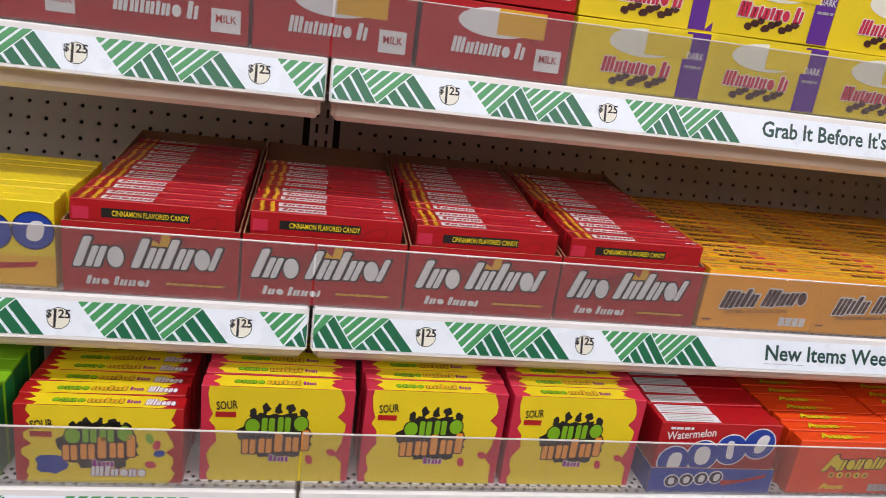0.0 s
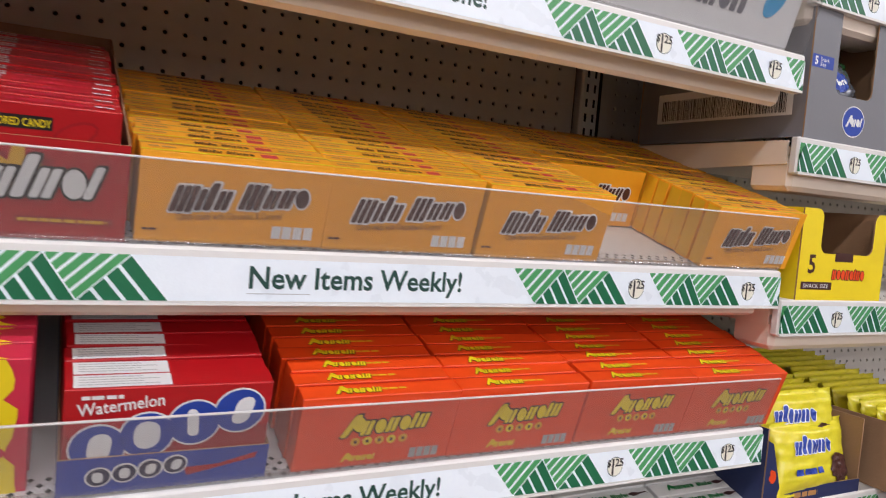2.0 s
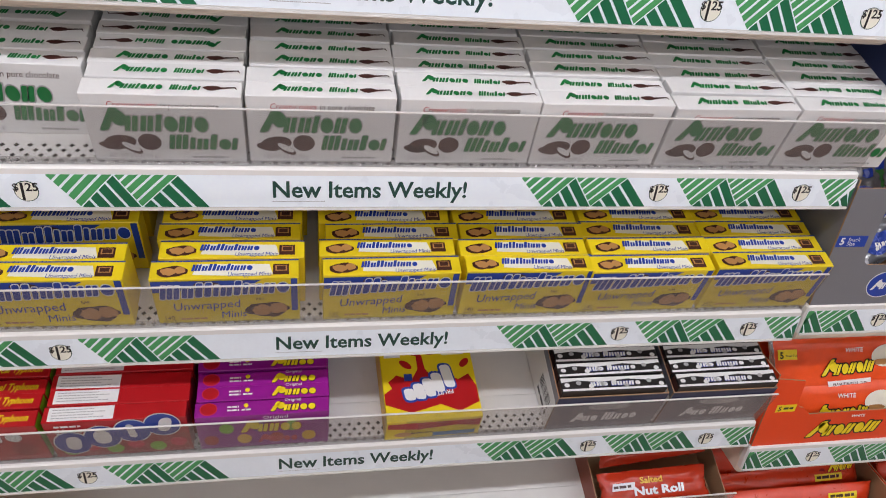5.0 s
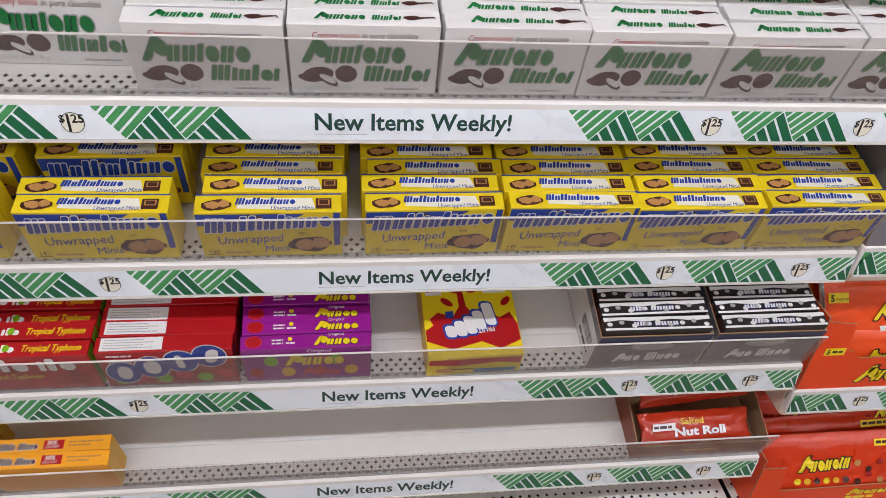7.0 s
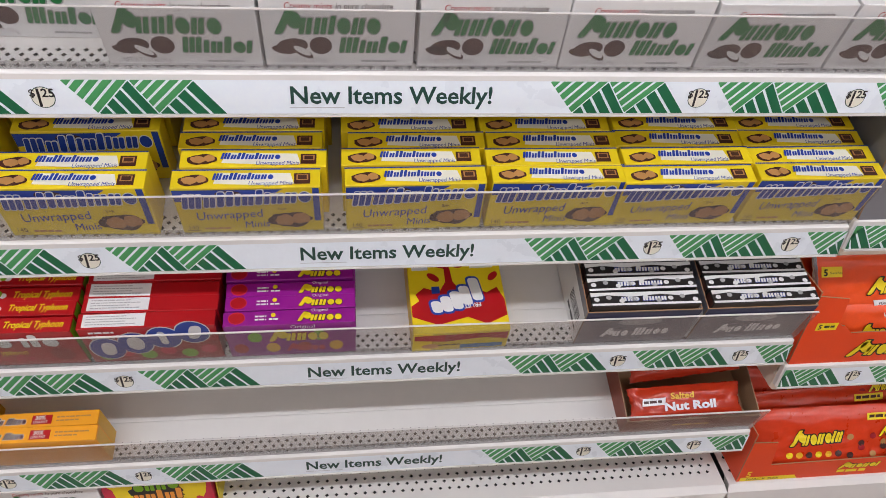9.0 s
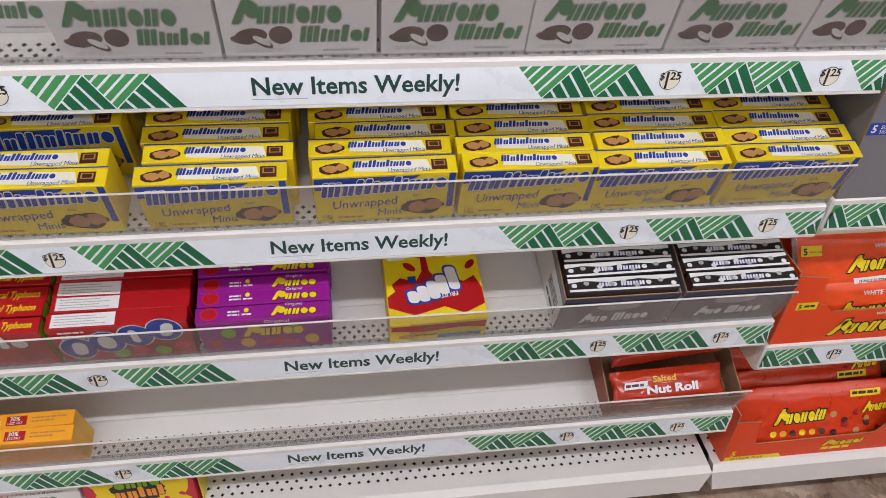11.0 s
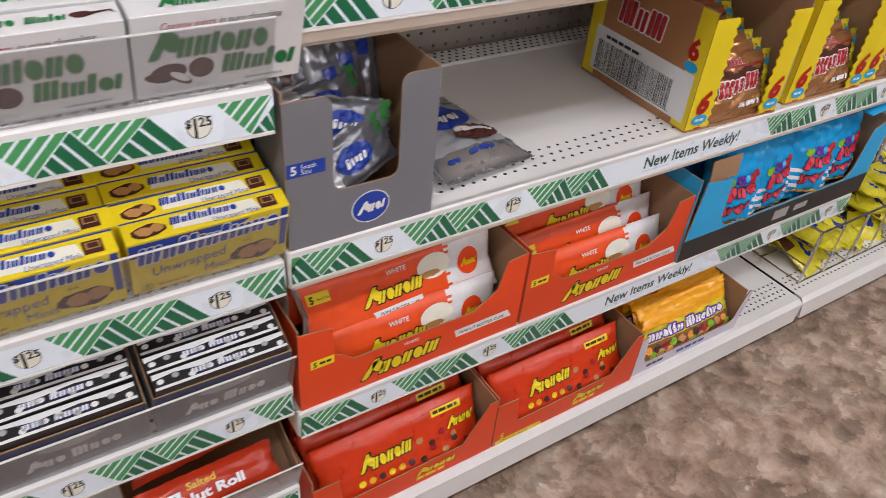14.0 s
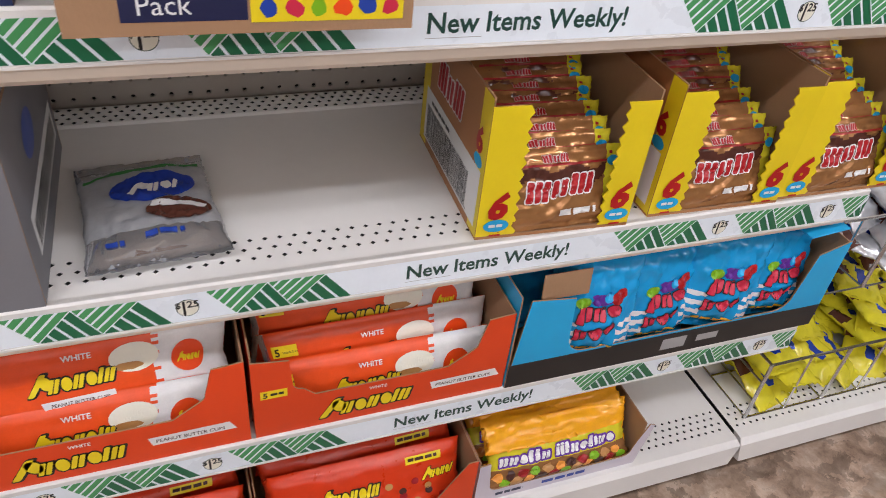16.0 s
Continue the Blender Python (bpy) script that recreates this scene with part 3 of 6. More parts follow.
SIDE_ME = side.plate([(0.012, 0), (DECK, 0), (DECK, -0.075), (0.30, -0.07), (0.16, -0.036), (0.012, -0.03)], 0.003, UNDERSIDE,
                     Matrix(((0, 0, 1, 0), (1, 0, 0, 0), (0, 1, 0, -0.004), (0, 0, 0, 1)))).mesh("end_plate")
FENCE_H = 0.070
FENCE_ME = Solid().box(0.001, W - 0.001, 0.0008, 0.0030, -0.002, FENCE_H, ACRYLIC, 0.0006).mesh("fence")
RAIL_ME = Solid().box(0.006, W - 0.004, 0.0005, 0.009, 0.0, 0.0035, ACRYLIC, 0.0006).mesh("fence_foot")
RIM_ME = Solid().box(0.001, W - 0.001, 0.0006, 0.0032, FENCE_H, FENCE_H + 0.0014, RIM, 0.0004).mesh("fence_rim")
SLOPE = 17.0


def shelf(x0, z, words, slope=0.0, fence=False, slide=0.0):
    """A shelf whose front edge runs from x0 at the height z. Gives the pose of its deck, from which goods are placed."""
    lab = "tilted white steel shelf with green price strip and clear fence" if fence else "white steel shelf with a green patterned price strip"
    root = tagged(new("gondola_shelf", LIP_ME), lab, "shelf", "gondola shelves")
    root.matrix_basis = pose(x0, 0, z)
    tilt = pose(0, 0.004, 0, slope)
    part("price_strip", strip_mesh(words, slide), root, "white price strip with green woven pattern", pose(0, -0.0006, -0.0435))
    part("deck", TILT_DECK_ME if fence else DECK_ME, root, "", tilt)
    part("underside", UNDER_ME, root, "", tilt)
    part("end_plate", SIDE_ME, root, "", tilt @ pose(0.003, 0, 0))
    part("end_plate", SIDE_ME, root, "", tilt @ pose(W - 0.006, 0, 0))
    if fence:
        f = part("fence", FENCE_ME, root, "clear acrylic fence, slightly hazy", tilt)
        f.visible_shadow = False
        part("fence_foot", RAIL_ME, f).visible_shadow = False
        part("fence_rim", RIM_ME, f, "pale strip painted for the light along the fence's top edge").visible_shadow = False
    tilt = tilt @ pose(0, -0.016 if fence else -0.012, 0)  # goods stand against the fence, or at the very edge
    return pose(x0, 0, z) @ tilt


S1 = shelf(0, 1.555, GRAB, SLOPE, True, 0.015)
S2 = shelf(0, 1.285, NEW, SLOPE, True, 0.01)
S3 = shelf(0, 1.083, NEW, SLOPE, True, 0.005)
S4 = shelf(0, 0.880, NEW, SLOPE, True)
S5 = shelf(0, 0.679, NEW, SLOPE, True, -0.003)
S6 = shelf(0, 0.479, NEW, SLOPE, True, -0.006)
S7 = shelf(0, 0.277, NEW, SLOPE, True, -0.02)
L1 = shelf(-W, 1.555, NEW, SLOPE, True)
L2 = shelf(-W, 1.285, NEW, SLOPE, True)
L3 = shelf(-W, 1.083, NEW, SLOPE, True)
T1 = shelf(W, 1.667, "")
T2 = shelf(W, 1.456, "")
T3 = shelf(W, 1.249, "")
T4 = shelf(W, 0.973, NEW)
T5 = shelf(W, 0.687, NEW)
T6 = shelf(W, 0.425, NEW)

# base decks on a dark plinth
base_s = Solid()
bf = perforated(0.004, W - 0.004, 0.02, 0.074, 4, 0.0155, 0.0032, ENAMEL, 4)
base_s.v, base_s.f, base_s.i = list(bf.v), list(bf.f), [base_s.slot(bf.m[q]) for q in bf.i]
base_s.face([(0.004, 0.0, 0), (W - 0.004, 0.0, 0), (W - 0.004, 0.02, 0), (0.004, 0.02, 0)], ENAMEL)
base_s.face([(0.004, 0.074, 0), (W - 0.004, 0.074, 0), (W - 0.004, 0.44, 0), (0.004, 0.44, 0)], ENAMEL)
base_s.face([(0.0, -0.010, -0.010), (W, -0.010, -0.010), (W - 0.004, 0.0, 0), (0.004, 0.0, 0)], ENAMEL)
base_s.face([(0.012, -0.012, -0.058), (W - 0.012, -0.012, -0.058), (W, -0.010, -0.010), (0.0, -0.010, -0.010)], ENAMEL)
base_s.face([(0.012, 0.006, -0.060), (W - 0.012, 0.006, -0.060), (W - 0.012, -0.012, -0.058), (0.012, -0.012, -0.058)], ENAMEL)
for e, xx in ((0, 0.0), (1, W)):
    q = 0.012 if e == 0 else W - 0.012
    pts = [(xx, -0.010, -0.010), (q, -0.012, -0.058), (q, 0.006, -0.060), (0.004 if e == 0 else W - 0.004, 0.02, 0), (0.004 if e == 0 else W - 0.004, 0.0, 0)]
    base_s.face(pts if e == 0 else pts[::-1], ENAMEL)
# added black slab under the base deck, for the darkness seen through its holes
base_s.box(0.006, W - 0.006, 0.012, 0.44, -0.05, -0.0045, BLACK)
BASE_ME = base_s.mesh("base_deck")
PLINTH_ME = Solid().box(0, W, 0.055, 0.44, 0.0, 0.085, BLACK, 0.002).mesh("plinth")
BASE_Z = 0.135
for k in (-1, 0, 1, 2):
    ob = tagged(new("shelf_base_unit", BASE_ME), "white steel base deck with punched front holes", "shelf base", "gondola bases")
    ob.matrix_basis = pose(k * W, 0, BASE_Z)
    part("plinth", PLINTH_ME, ob, "black recessed kick plate", pose(0, 0, -BASE_Z))
B0, B1, B2, B3 = (pose(k * W, 0, BASE_Z) for k in (-1, 0, 1, 2))

# back panels with peg holes, and slotted uprights
peg = perforated(0.03, W - 0.03, 0.60, 2.00, 55, 0.0254, 0.0033, PEG, 8, 0.005, False)
peg.face([(0.03, 0.10, 0), (W - 0.03, 0.10, 0), (W - 0.03, 0.60, 0), (0.03, 0.60, 0)], PEG)
# added black sheet behind the pegboard darkens its holes
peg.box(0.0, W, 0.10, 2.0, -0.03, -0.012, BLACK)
PEG_ME = peg.mesh("pegboard")
up = Solid().box(-0.019, 0.019, -0.008, 0.03, 0.0, 2.02, ENAMEL, 0.003)
# slots are flat black pieces on the face, their inner shade given as colour
for k in range(76):
    z = 0.10 + k * 0.0254
    for e in (-0.008, 0.008):
        up.box(e - 0.0022, e + 0.0022, -0.0086, -0.0079, z, z + 0.014, BLACK)
UP_ME = up.mesh("upright")
for k in (-1, 0, 1, 2):
    ob = tagged(new("back_panel", PEG_ME), "beige steel pegboard back panel", "back panel", "back panels", "structure")
    ob.matrix_basis = pose(k * W, BACK, 0, 90)
for k in (-1, 0, 1, 2, 3):
    ob = tagged(new("upright", UP_ME), "white slotted steel shelf upright", "upright", "uprights", "structure")
    ob.matrix_basis = pose(k * W, BACK, 0)


# ---- theatre-box candy on the tilted shelves ----
BEHIND = {}
KEEP = 5


def rows(deck, kind, x, v0, count, pitch, seed, jitter=0.0016, flip=(), gaps=()):
    """A file of cartons one behind another on a deck. The first ones are things; those deep in the shelf are joined."""
    rng = random.Random(seed)
    for k in range(count):
        m = deck @ pose(x + rng.uniform(-jitter, jitter), v0 + k * pitch + rng.uniform(0, 0.0007), rng.uniform(0, 0.0016), rng.uniform(-1.0, 1.6), rng.uniform(-0.4, 0.4), rng.uniform(-0.6, 0.6))
        if k in gaps:
            continue
        if k in flip:
            m = m @ pose(0, pitch * 0.92, 0, 0, 0, 180)
        if k < KEEP:
            kind.at(m, () if k == 0 or k - 1 in gaps else ("front_print",))
        else:
            BEHIND.setdefault(kind, []).append(m)


def join_behind():
    for kind, poses in BEHIND.items():
        name, label, category, body, parts, group = kind.a
        s = Solid()
        for me in [body] + [p[1] for p in parts if p[0] == "top_print"]:
            vs = [v.co.copy() for v in me.vertices]
            fs = [(tuple(p.vertices), me.materials[p.material_index]) for p in me.polygons]
            for m in poses:
                k = len(s.v)
                s.v += [tuple(m @ v) for v in vs]
                for f, material in fs:
                    s.f.append(tuple(k + q for q in f))
                    s.i.append(s.slot(material))
        tagged(new("candy_boxes_behind", s.mesh("candy_boxes_behind")), label.split(" carton")[0] + " cartons packed deep in the shelf", "candy boxes", "", "stuff")


def cinnamon():
    w, t, h = 0.161, 0.0203, 0.090
    tall = 0.097
    f = Art()
    f.rect(-w / 2 + 0.03, h - 0.017, w / 2 - 0.045, h - 0.008, DARK, 1)
    f.words("CINNAMON FLAVORED CANDY", -w / 2 + 0.04, h - 0.0152, 0.0075, YELLOW, 2, 0.01, width=0.075)
    f.rect(-w / 2 + 0.002, h - 0.02, -w / 2 + 0.018, h - 0.008, PINK, 1)
    f.oval(w / 2 - 0.03, h - 0.018, 0.014, 0.006, RED, 2, 12, 0.4)
    f.oval(w / 2 - 0.03, h - 0.018, 0.016, 0.008, DEEPRED, 1, 12, 0.4)
    f.splat(0, h - 0.035, 0.045, 0.016, GOLD, 1, 26, 4, 0.7)
    f.mark("Tno oni", -0.05, h - 0.06, 0.1, 0.026, WHITE, DARK, None, 3, 0.3)
    f.stretch(tall / h)
    p = Art()
    for k in range(16):
        p.splat(-w / 2 + 0.005 + (k % 4) * 0.0055, 0.003 + (k // 4) * 0.005, 0.0033, 0.003, GOLD if k % 2 else DEEPRED, 1, 7, k)
    p.rect(-w / 2 + 0.028, 0.0035, -0.002, 0.0165, WHITE, 1)
    p.mark("Tnonini", -w / 2 + 0.031, 0.006, 0.05, 0.008, RED, None, None, 2, 0.3)
    p.mark("noniTnoni", 0.004, 0.005, 0.055, 0.008, PINK, None, None, 1, 0.2)
    p.fine(0.062, 0.008, 0.014, 0.003, WHITE)
    return Kind("candy_box", "red cinnamon candy carton standing in a display tray", "candy box",
                carton_body("candy_box", w, t, tall, RED, DEEPRED),
                (("front_print", f.mesh("front_print", FRONT), "black and gold print"), ("top_print", p.mesh("top_print", TOPP(tall)), "white and gold print")),
                "cinnamon candy boxes")


def cinnamon_tray():
    w, hf = 0.174, 0.077
    a = Art()
    a.splat(0.0, hf * 0.62, 0.06, 0.02, DEEPRED, 1, 30, 8, 0.6)
    a.splat(0.01, hf * 0.66, 0.03, 0.02, GOLD, 2, 24, 3, 0.75)
    a.mark("Tno TnTnoi", -0.078, 0.029, 0.142, 0.033, WHITE, DARK, None, 3, 0.35, 0.03)
    a.mark("Tno Tnnoi", -0.065, 0.010, 0.062, 0.010, WHITE, None, None, 2, 0.25)
    a.rect(0.012, 0.012, 0.078, 0.0175, DEEPRED, 1)
    a.fine(0.014, 0.0135, 0.06, 0.0025, GOLD)
    return Kind("display_tray", "red printed card tray holding cinnamon candy boxes", "display tray", tray_body(w, 0.352, hf, 0.105, RED),
                (("front_print", a.mesh("front_print", FRONT), "white lettering shapes with flames"),), "cinnamon trays")


def caramel():
    w, t, h = 0.1535, 0.0200, 0.073
    tall = 0.0755
    f = Art()
    f.mark("wiTn wnno", -w / 2 + 0.022, 0.026, 0.112, 0.023, BROWN, WHITE, None, 1, 0.3, 0.09, 0.0004)
    f.words("Candy made with Chocolate & Caramel", -w / 2 + 0.03, 0.019, 0.0085, BROWN, 1, 0.0, width=0.085, turn=0.06)
    f.facts(w / 2 - 0.046, 0.007, 0.037, 0.011, WHITE)
    f.fine(-w / 2 + 0.005, 0.010, 0.012, 0.002, BROWN)
    f.stretch(tall / h)
    p = Art()
    p.mark("wiTn wnno", -0.035, 0.006, 0.045, 0.008, BROWN, None, None, 1, 0.3)
    p.rect(0.016, 0.006, 0.030, 0.014, PINK, 1)
    p.fine(-w / 2 + 0.006, 0.008, 0.022, 0.004, TAN)
    p.fine(0.036, 0.008, 0.03, 0.003, TAN)
    # lit front edge and shaded gap between rows, both painted on the top
    p.rect(-w / 2, 0.0, w / 2, 0.0030, YELLOW, 1)
    p.rect(-w / 2, t - 0.0022, w / 2, t, TAN, 1)
    return Kind("candy_box", "caramel-yellow chocolate caramel candy carton on a tilted shelf", "candy box",
                carton_body("candy_box", w, t, tall, DUDS, GOLD),
                (("front_print", f.mesh("front_print", FRONT), "brown wordmark shapes with white edge"), ("top_print", p.mesh("top_print", TOPP(tall)), "")),
                "caramel candy boxes")


PEACH = card("print_peach", (0.80, 0.34, 0.06))


def sour(w, h, side, extra):
    t = 0.0225
    tall = h * 1.09
    f = Art()
    rng = random.Random(3 if extra else 4)
    edge = [(-w / 2 + 0.012 + rng.uniform(-0.006, 0.006), h * k / 14) for k in range(15)]
    edge2 = [(w / 2 - 0.012 + rng.uniform(-0.006, 0.006), h * k / 14) for k in range(15)]
    f.poly(edge2 + edge[::-1], YELLOW, 1)
    f.splat(0.0, h * 0.50, 0.044, 0.030, DARK, 2, 34, 5, 0.22)
    for k in range(5):
        f.splat(-0.026 + 0.013 * k, h * (0.73 + 0.06 * (k % 2) + (0.05 if k == 2 else 0)), 0.0058, 0.0075, DARK, 2, 12, k, 0.5)
    for k in range(14):
        x, y = rng.uniform(-0.06, 0.06), rng.uniform(0.02, h - 0.01)
        if abs(x) > 0.046 or y < h * 0.3:
            f.oval(x, y, 0.006, 0.004, rng.choice((WHITE, WHITE, LIME, PINK) if not extra else (BLUE, LIME, PINK, RED)), 2, 10, rng.uniform(0, 3))
    f.mark("onno", -0.035, h * 0.52, 0.068, 0.024, LIME, DARK, None, 3, 0.0, 0.08)
    f.mark("nnTnT", -0.037, h * 0.30, 0.074, 0.024, PEACH, BROWN, None, 3, 0.0, 0.08)
    f.mark("Tini", -0.008, h * 0.22, 0.022, 0.008, PURPLE, WHITE, None, 3, 0.0)
    f.words("SOUR", -w / 2 + 0.016, h - 0.026, 0.013, DARK, 3, 0.02, width=0.022, turn=0.1)
    f.rect(-w / 2 + 0.015, h - 0.034, -w / 2 + 0.036, h - 0.028, RED, 3)
    if extra:
        f.splat(-w / 2 + 0.035, 0.02, 0.018, 0.013, BLUE, 3, 14, 3, 0.3)
        f.mark("wTnono", -0.01, 0.008, 0.055, 0.012, WHITE, PURPLE, None, 3, 0.1)
    f.stretch(tall / h)
    p = Art()
    e1 = [(-w / 2 + 0.014 + rng.uniform(-0.007, 0.007), t * k / 5) for k in range(6)]
    e2 = [(w / 2 - 0.02 + rng.uniform(-0.007, 0.007), t * k / 5) for k in range(6)]
    p.poly(e2 + e1[::-1], YELLOW, 1)
    p.mark("onno", -0.048, 0.006, 0.032, 0.010, LIME, DARK, None, 2, 0.0)
    p.mark("nnTnT", -0.014, 0.006, 0.036, 0.010, GOLD, DARK, None, 2, 0.0)
    p.mark("Tini", 0.024, 0.007, 0.014, 0.007, PURPLE, None, None, 2, 0.0)
    if extra:
        p.mark("wTnono", 0.042, 0.005, 0.03, 0.012, WHITE, PURPLE, None, 2, 0.1)
    lab = "red and yellow extra-sour gummy candy carton" if extra else "pink and yellow sour gummy candy carton"
    return Kind("candy_box", lab, "candy box", carton_body("candy_box", w, t, tall, side, side),
                (("front_print", f.mesh("front_print", FRONT), "yellow panel with black splash"), ("top_print", p.mesh("top_print", TOPP(tall)), "yellow band")),
                "sour candy boxes")


def gumdrop(w=0.157, h=0.081, with_tray=True):
    t = 0.0218
    tall = h * 1.12 if h > 0.07 else 0.083
    f = Art()
    f.rect(-w / 2 + 0.001, 0.001, w / 2 - 0.001, h * 0.55, DEEPRED, 1)
    f.words("Watermelon", -w / 2 + 0.010, h - 0.021, 0.014, WHITE, 2, 0.012, width=0.062, turn=0.10)
    f.fine(-w / 2 + 0.012, h - 0.008, 0.03, 0.003, WHITE)
    for k in range(4):
        x, y = -w / 2 + 0.025 + k * 0.0355, h * 0.42 + k * 0.0080
        f.oval(x, y, 0.0215, 0.0195, WHITE, 2, 24)
        f.oval(x, y, 0.0200, 0.0180, BLUE, 3, 24)
        f.pill(x - (0.0085, 0.0100, 0.0045, 0.0075)[k], y - 0.0115, x + (0.0085, 0.0100, 0.0045, 0.0075)[k], y + 0.0115, WHITE, 4, (0.1, 0.0, -0.1, 0.25)[k], 0.0, 0.45)
    for k in range(6):
        f.oval(-w / 2 + 0.02 + k * 0.025, 0.012 + 0.006 * (k % 2), 0.010, 0.008, PINK if k % 2 else LIME, 2, 12)
    f.stretch(tall / h)
    p = Art()
    p.rect(-w / 2 + 0.006, 0.002, -0.002, t - 0.002, WHITE, 1)
    for k in range(4):
        p.fine(-w / 2 + 0.010, 0.005 + k * 0.0036, 0.058 - 0.012 * (k % 2), 0.0012, GREY, 2, k)
    return Kind("candy_box", "red watermelon gumdrop carton with blue discs", "candy box", carton_body("candy_box", w, t, tall, RED, DEEPRED),
                (("front_print", f.mesh("front_print", FRONT), "four blue discs with white shapes"), ("top_print", p.mesh("top_print", TOPP(tall)), "white facts label")),
                "gumdrop boxes")


# darker orange for the shade in the gaps between box rows
REDOR = card("orange_gap_shade", (0.55, 0.03, 0.01))


def peanut():
    w, t, h = 0.1565, 0.0205, 0.069
    tall = 0.0775
    f = Art()
    f.mark("Snonoin", -0.040, 0.030, 0.088, 0.020, YELLOW, BROWN, None, 1, 0.25, 0.06, 0.0003)
    for k in range(5):
        f.oval(-0.022 + k * 0.012, 0.025, 0.0048, 0.0042, YELLOW if k % 2 else GOLD, 1, 12)
        f.rect(-0.0235 + k * 0.012, 0.0235, -0.0205 + k * 0.012, 0.0265, BROWN, 2)
    f.facts(w / 2 - 0.042, 0.004, 0.032, 0.010, GREY)
    f.mark("Snonoi", -0.034, 0.006, 0.034, 0.008, YELLOW, None, None, 1, 0.25)
    f.stretch(tall / h)
    p = Art()
    # gap shade painted along the back edge of the top
    p.rect(-w / 2, t - 0.0016, w / 2, t, REDOR, 1)
    p.mark("Snonoin", -0.048, 0.005, 0.045, 0.011, YELLOW, BROWN, None, 1, 0.25)
    p.fine(-0.002, 0.008, 0.026, 0.003, GOLD)
    return Kind("candy_box", "orange peanut butter candy carton", "candy box", carton_body("candy_box", w, t, tall, ORANGE, ORANGE),
                (("front_print", f.mesh("front_print", FRONT), "yellow wordmark shapes edged brown"), ("top_print", p.mesh("top_print", TOPP(tall)), "")),
                "orange candy boxes")


def mints():
    w, t, h = 0.1435, 0.0232, 0.0690
    tall = 0.0820
    f = Art()
    f.words("Creamy mints", -0.050, h - 0.0125, 0.0085, RED, 1, 0.0, width=0.044, shear=0.2)
    f.words("in pure chocolate", -0.003, h - 0.0125, 0.0085, BROWN, 1, 0.0, width=0.053, shear=0.2)
    f.mark("Snniono", -0.062, 0.033, 0.100, 0.022, GREEN, GREY, WHITE, 1, 0.22)
    f.mark("winToi", -0.002, 0.0145, 0.066, 0.016, GREEN, GREY, WHITE, 1, 0.2)
    f.oval(-0.045, 0.021, 0.015, 0.0075, BROWN, 1, 16, 0.1)
    f.oval(-0.054, 0.017, 0.011, 0.004, BROWN, 1, 12, -0.2)
    f.oval(-0.035, 0.0145, 0.010, 0.004, BROWN, 2, 14, -0.5)
    f.oval(-0.036, 0.0165, 0.009, 0.003, WHITE, 3, 14, -0.5)
    f.oval(-0.018, 0.0215, 0.0108, 0.0088, BROWN, 1, 18)
    f.words("NET WT 3.5 OZ (99 g)", -0.058, 0.0045, 0.0062, GREY, 1, 0.0, width=0.045)
    f.fine(0.02, 0.005, 0.035, 0.002, GREY)
    f.stretch(tall / h)
    p = Art()
    p.mark("Snniono", -0.048, 0.008, 0.048, 0.010, GREEN, None, WHITE, 1, 0.3)
    p.mark("winToi", 0.006, 0.008, 0.028, 0.008, GREEN, None, None, 1, 0.2)
    p.splat(0.045, 0.012, 0.009, 0.004, BROWN, 1, 12, 3, 0.2)
    p.poly([(0.048, 0.013), (0.066, 0.014), (0.068, 0.009), (0.065, 0.0125), (0.05, 0.010)], BROWN, 2)
    return Kind("candy_box", "white chocolate mint carton with green print", "candy box", carton_body("candy_box", w, t, tall, WHITE, WHITE),
                (("front_print", f.mesh("front_print", FRONT), "green wordmark shapes and brown mints"), ("top_print", p.mesh("top_print", TOPP(tall)), "")),
                "mint boxes")


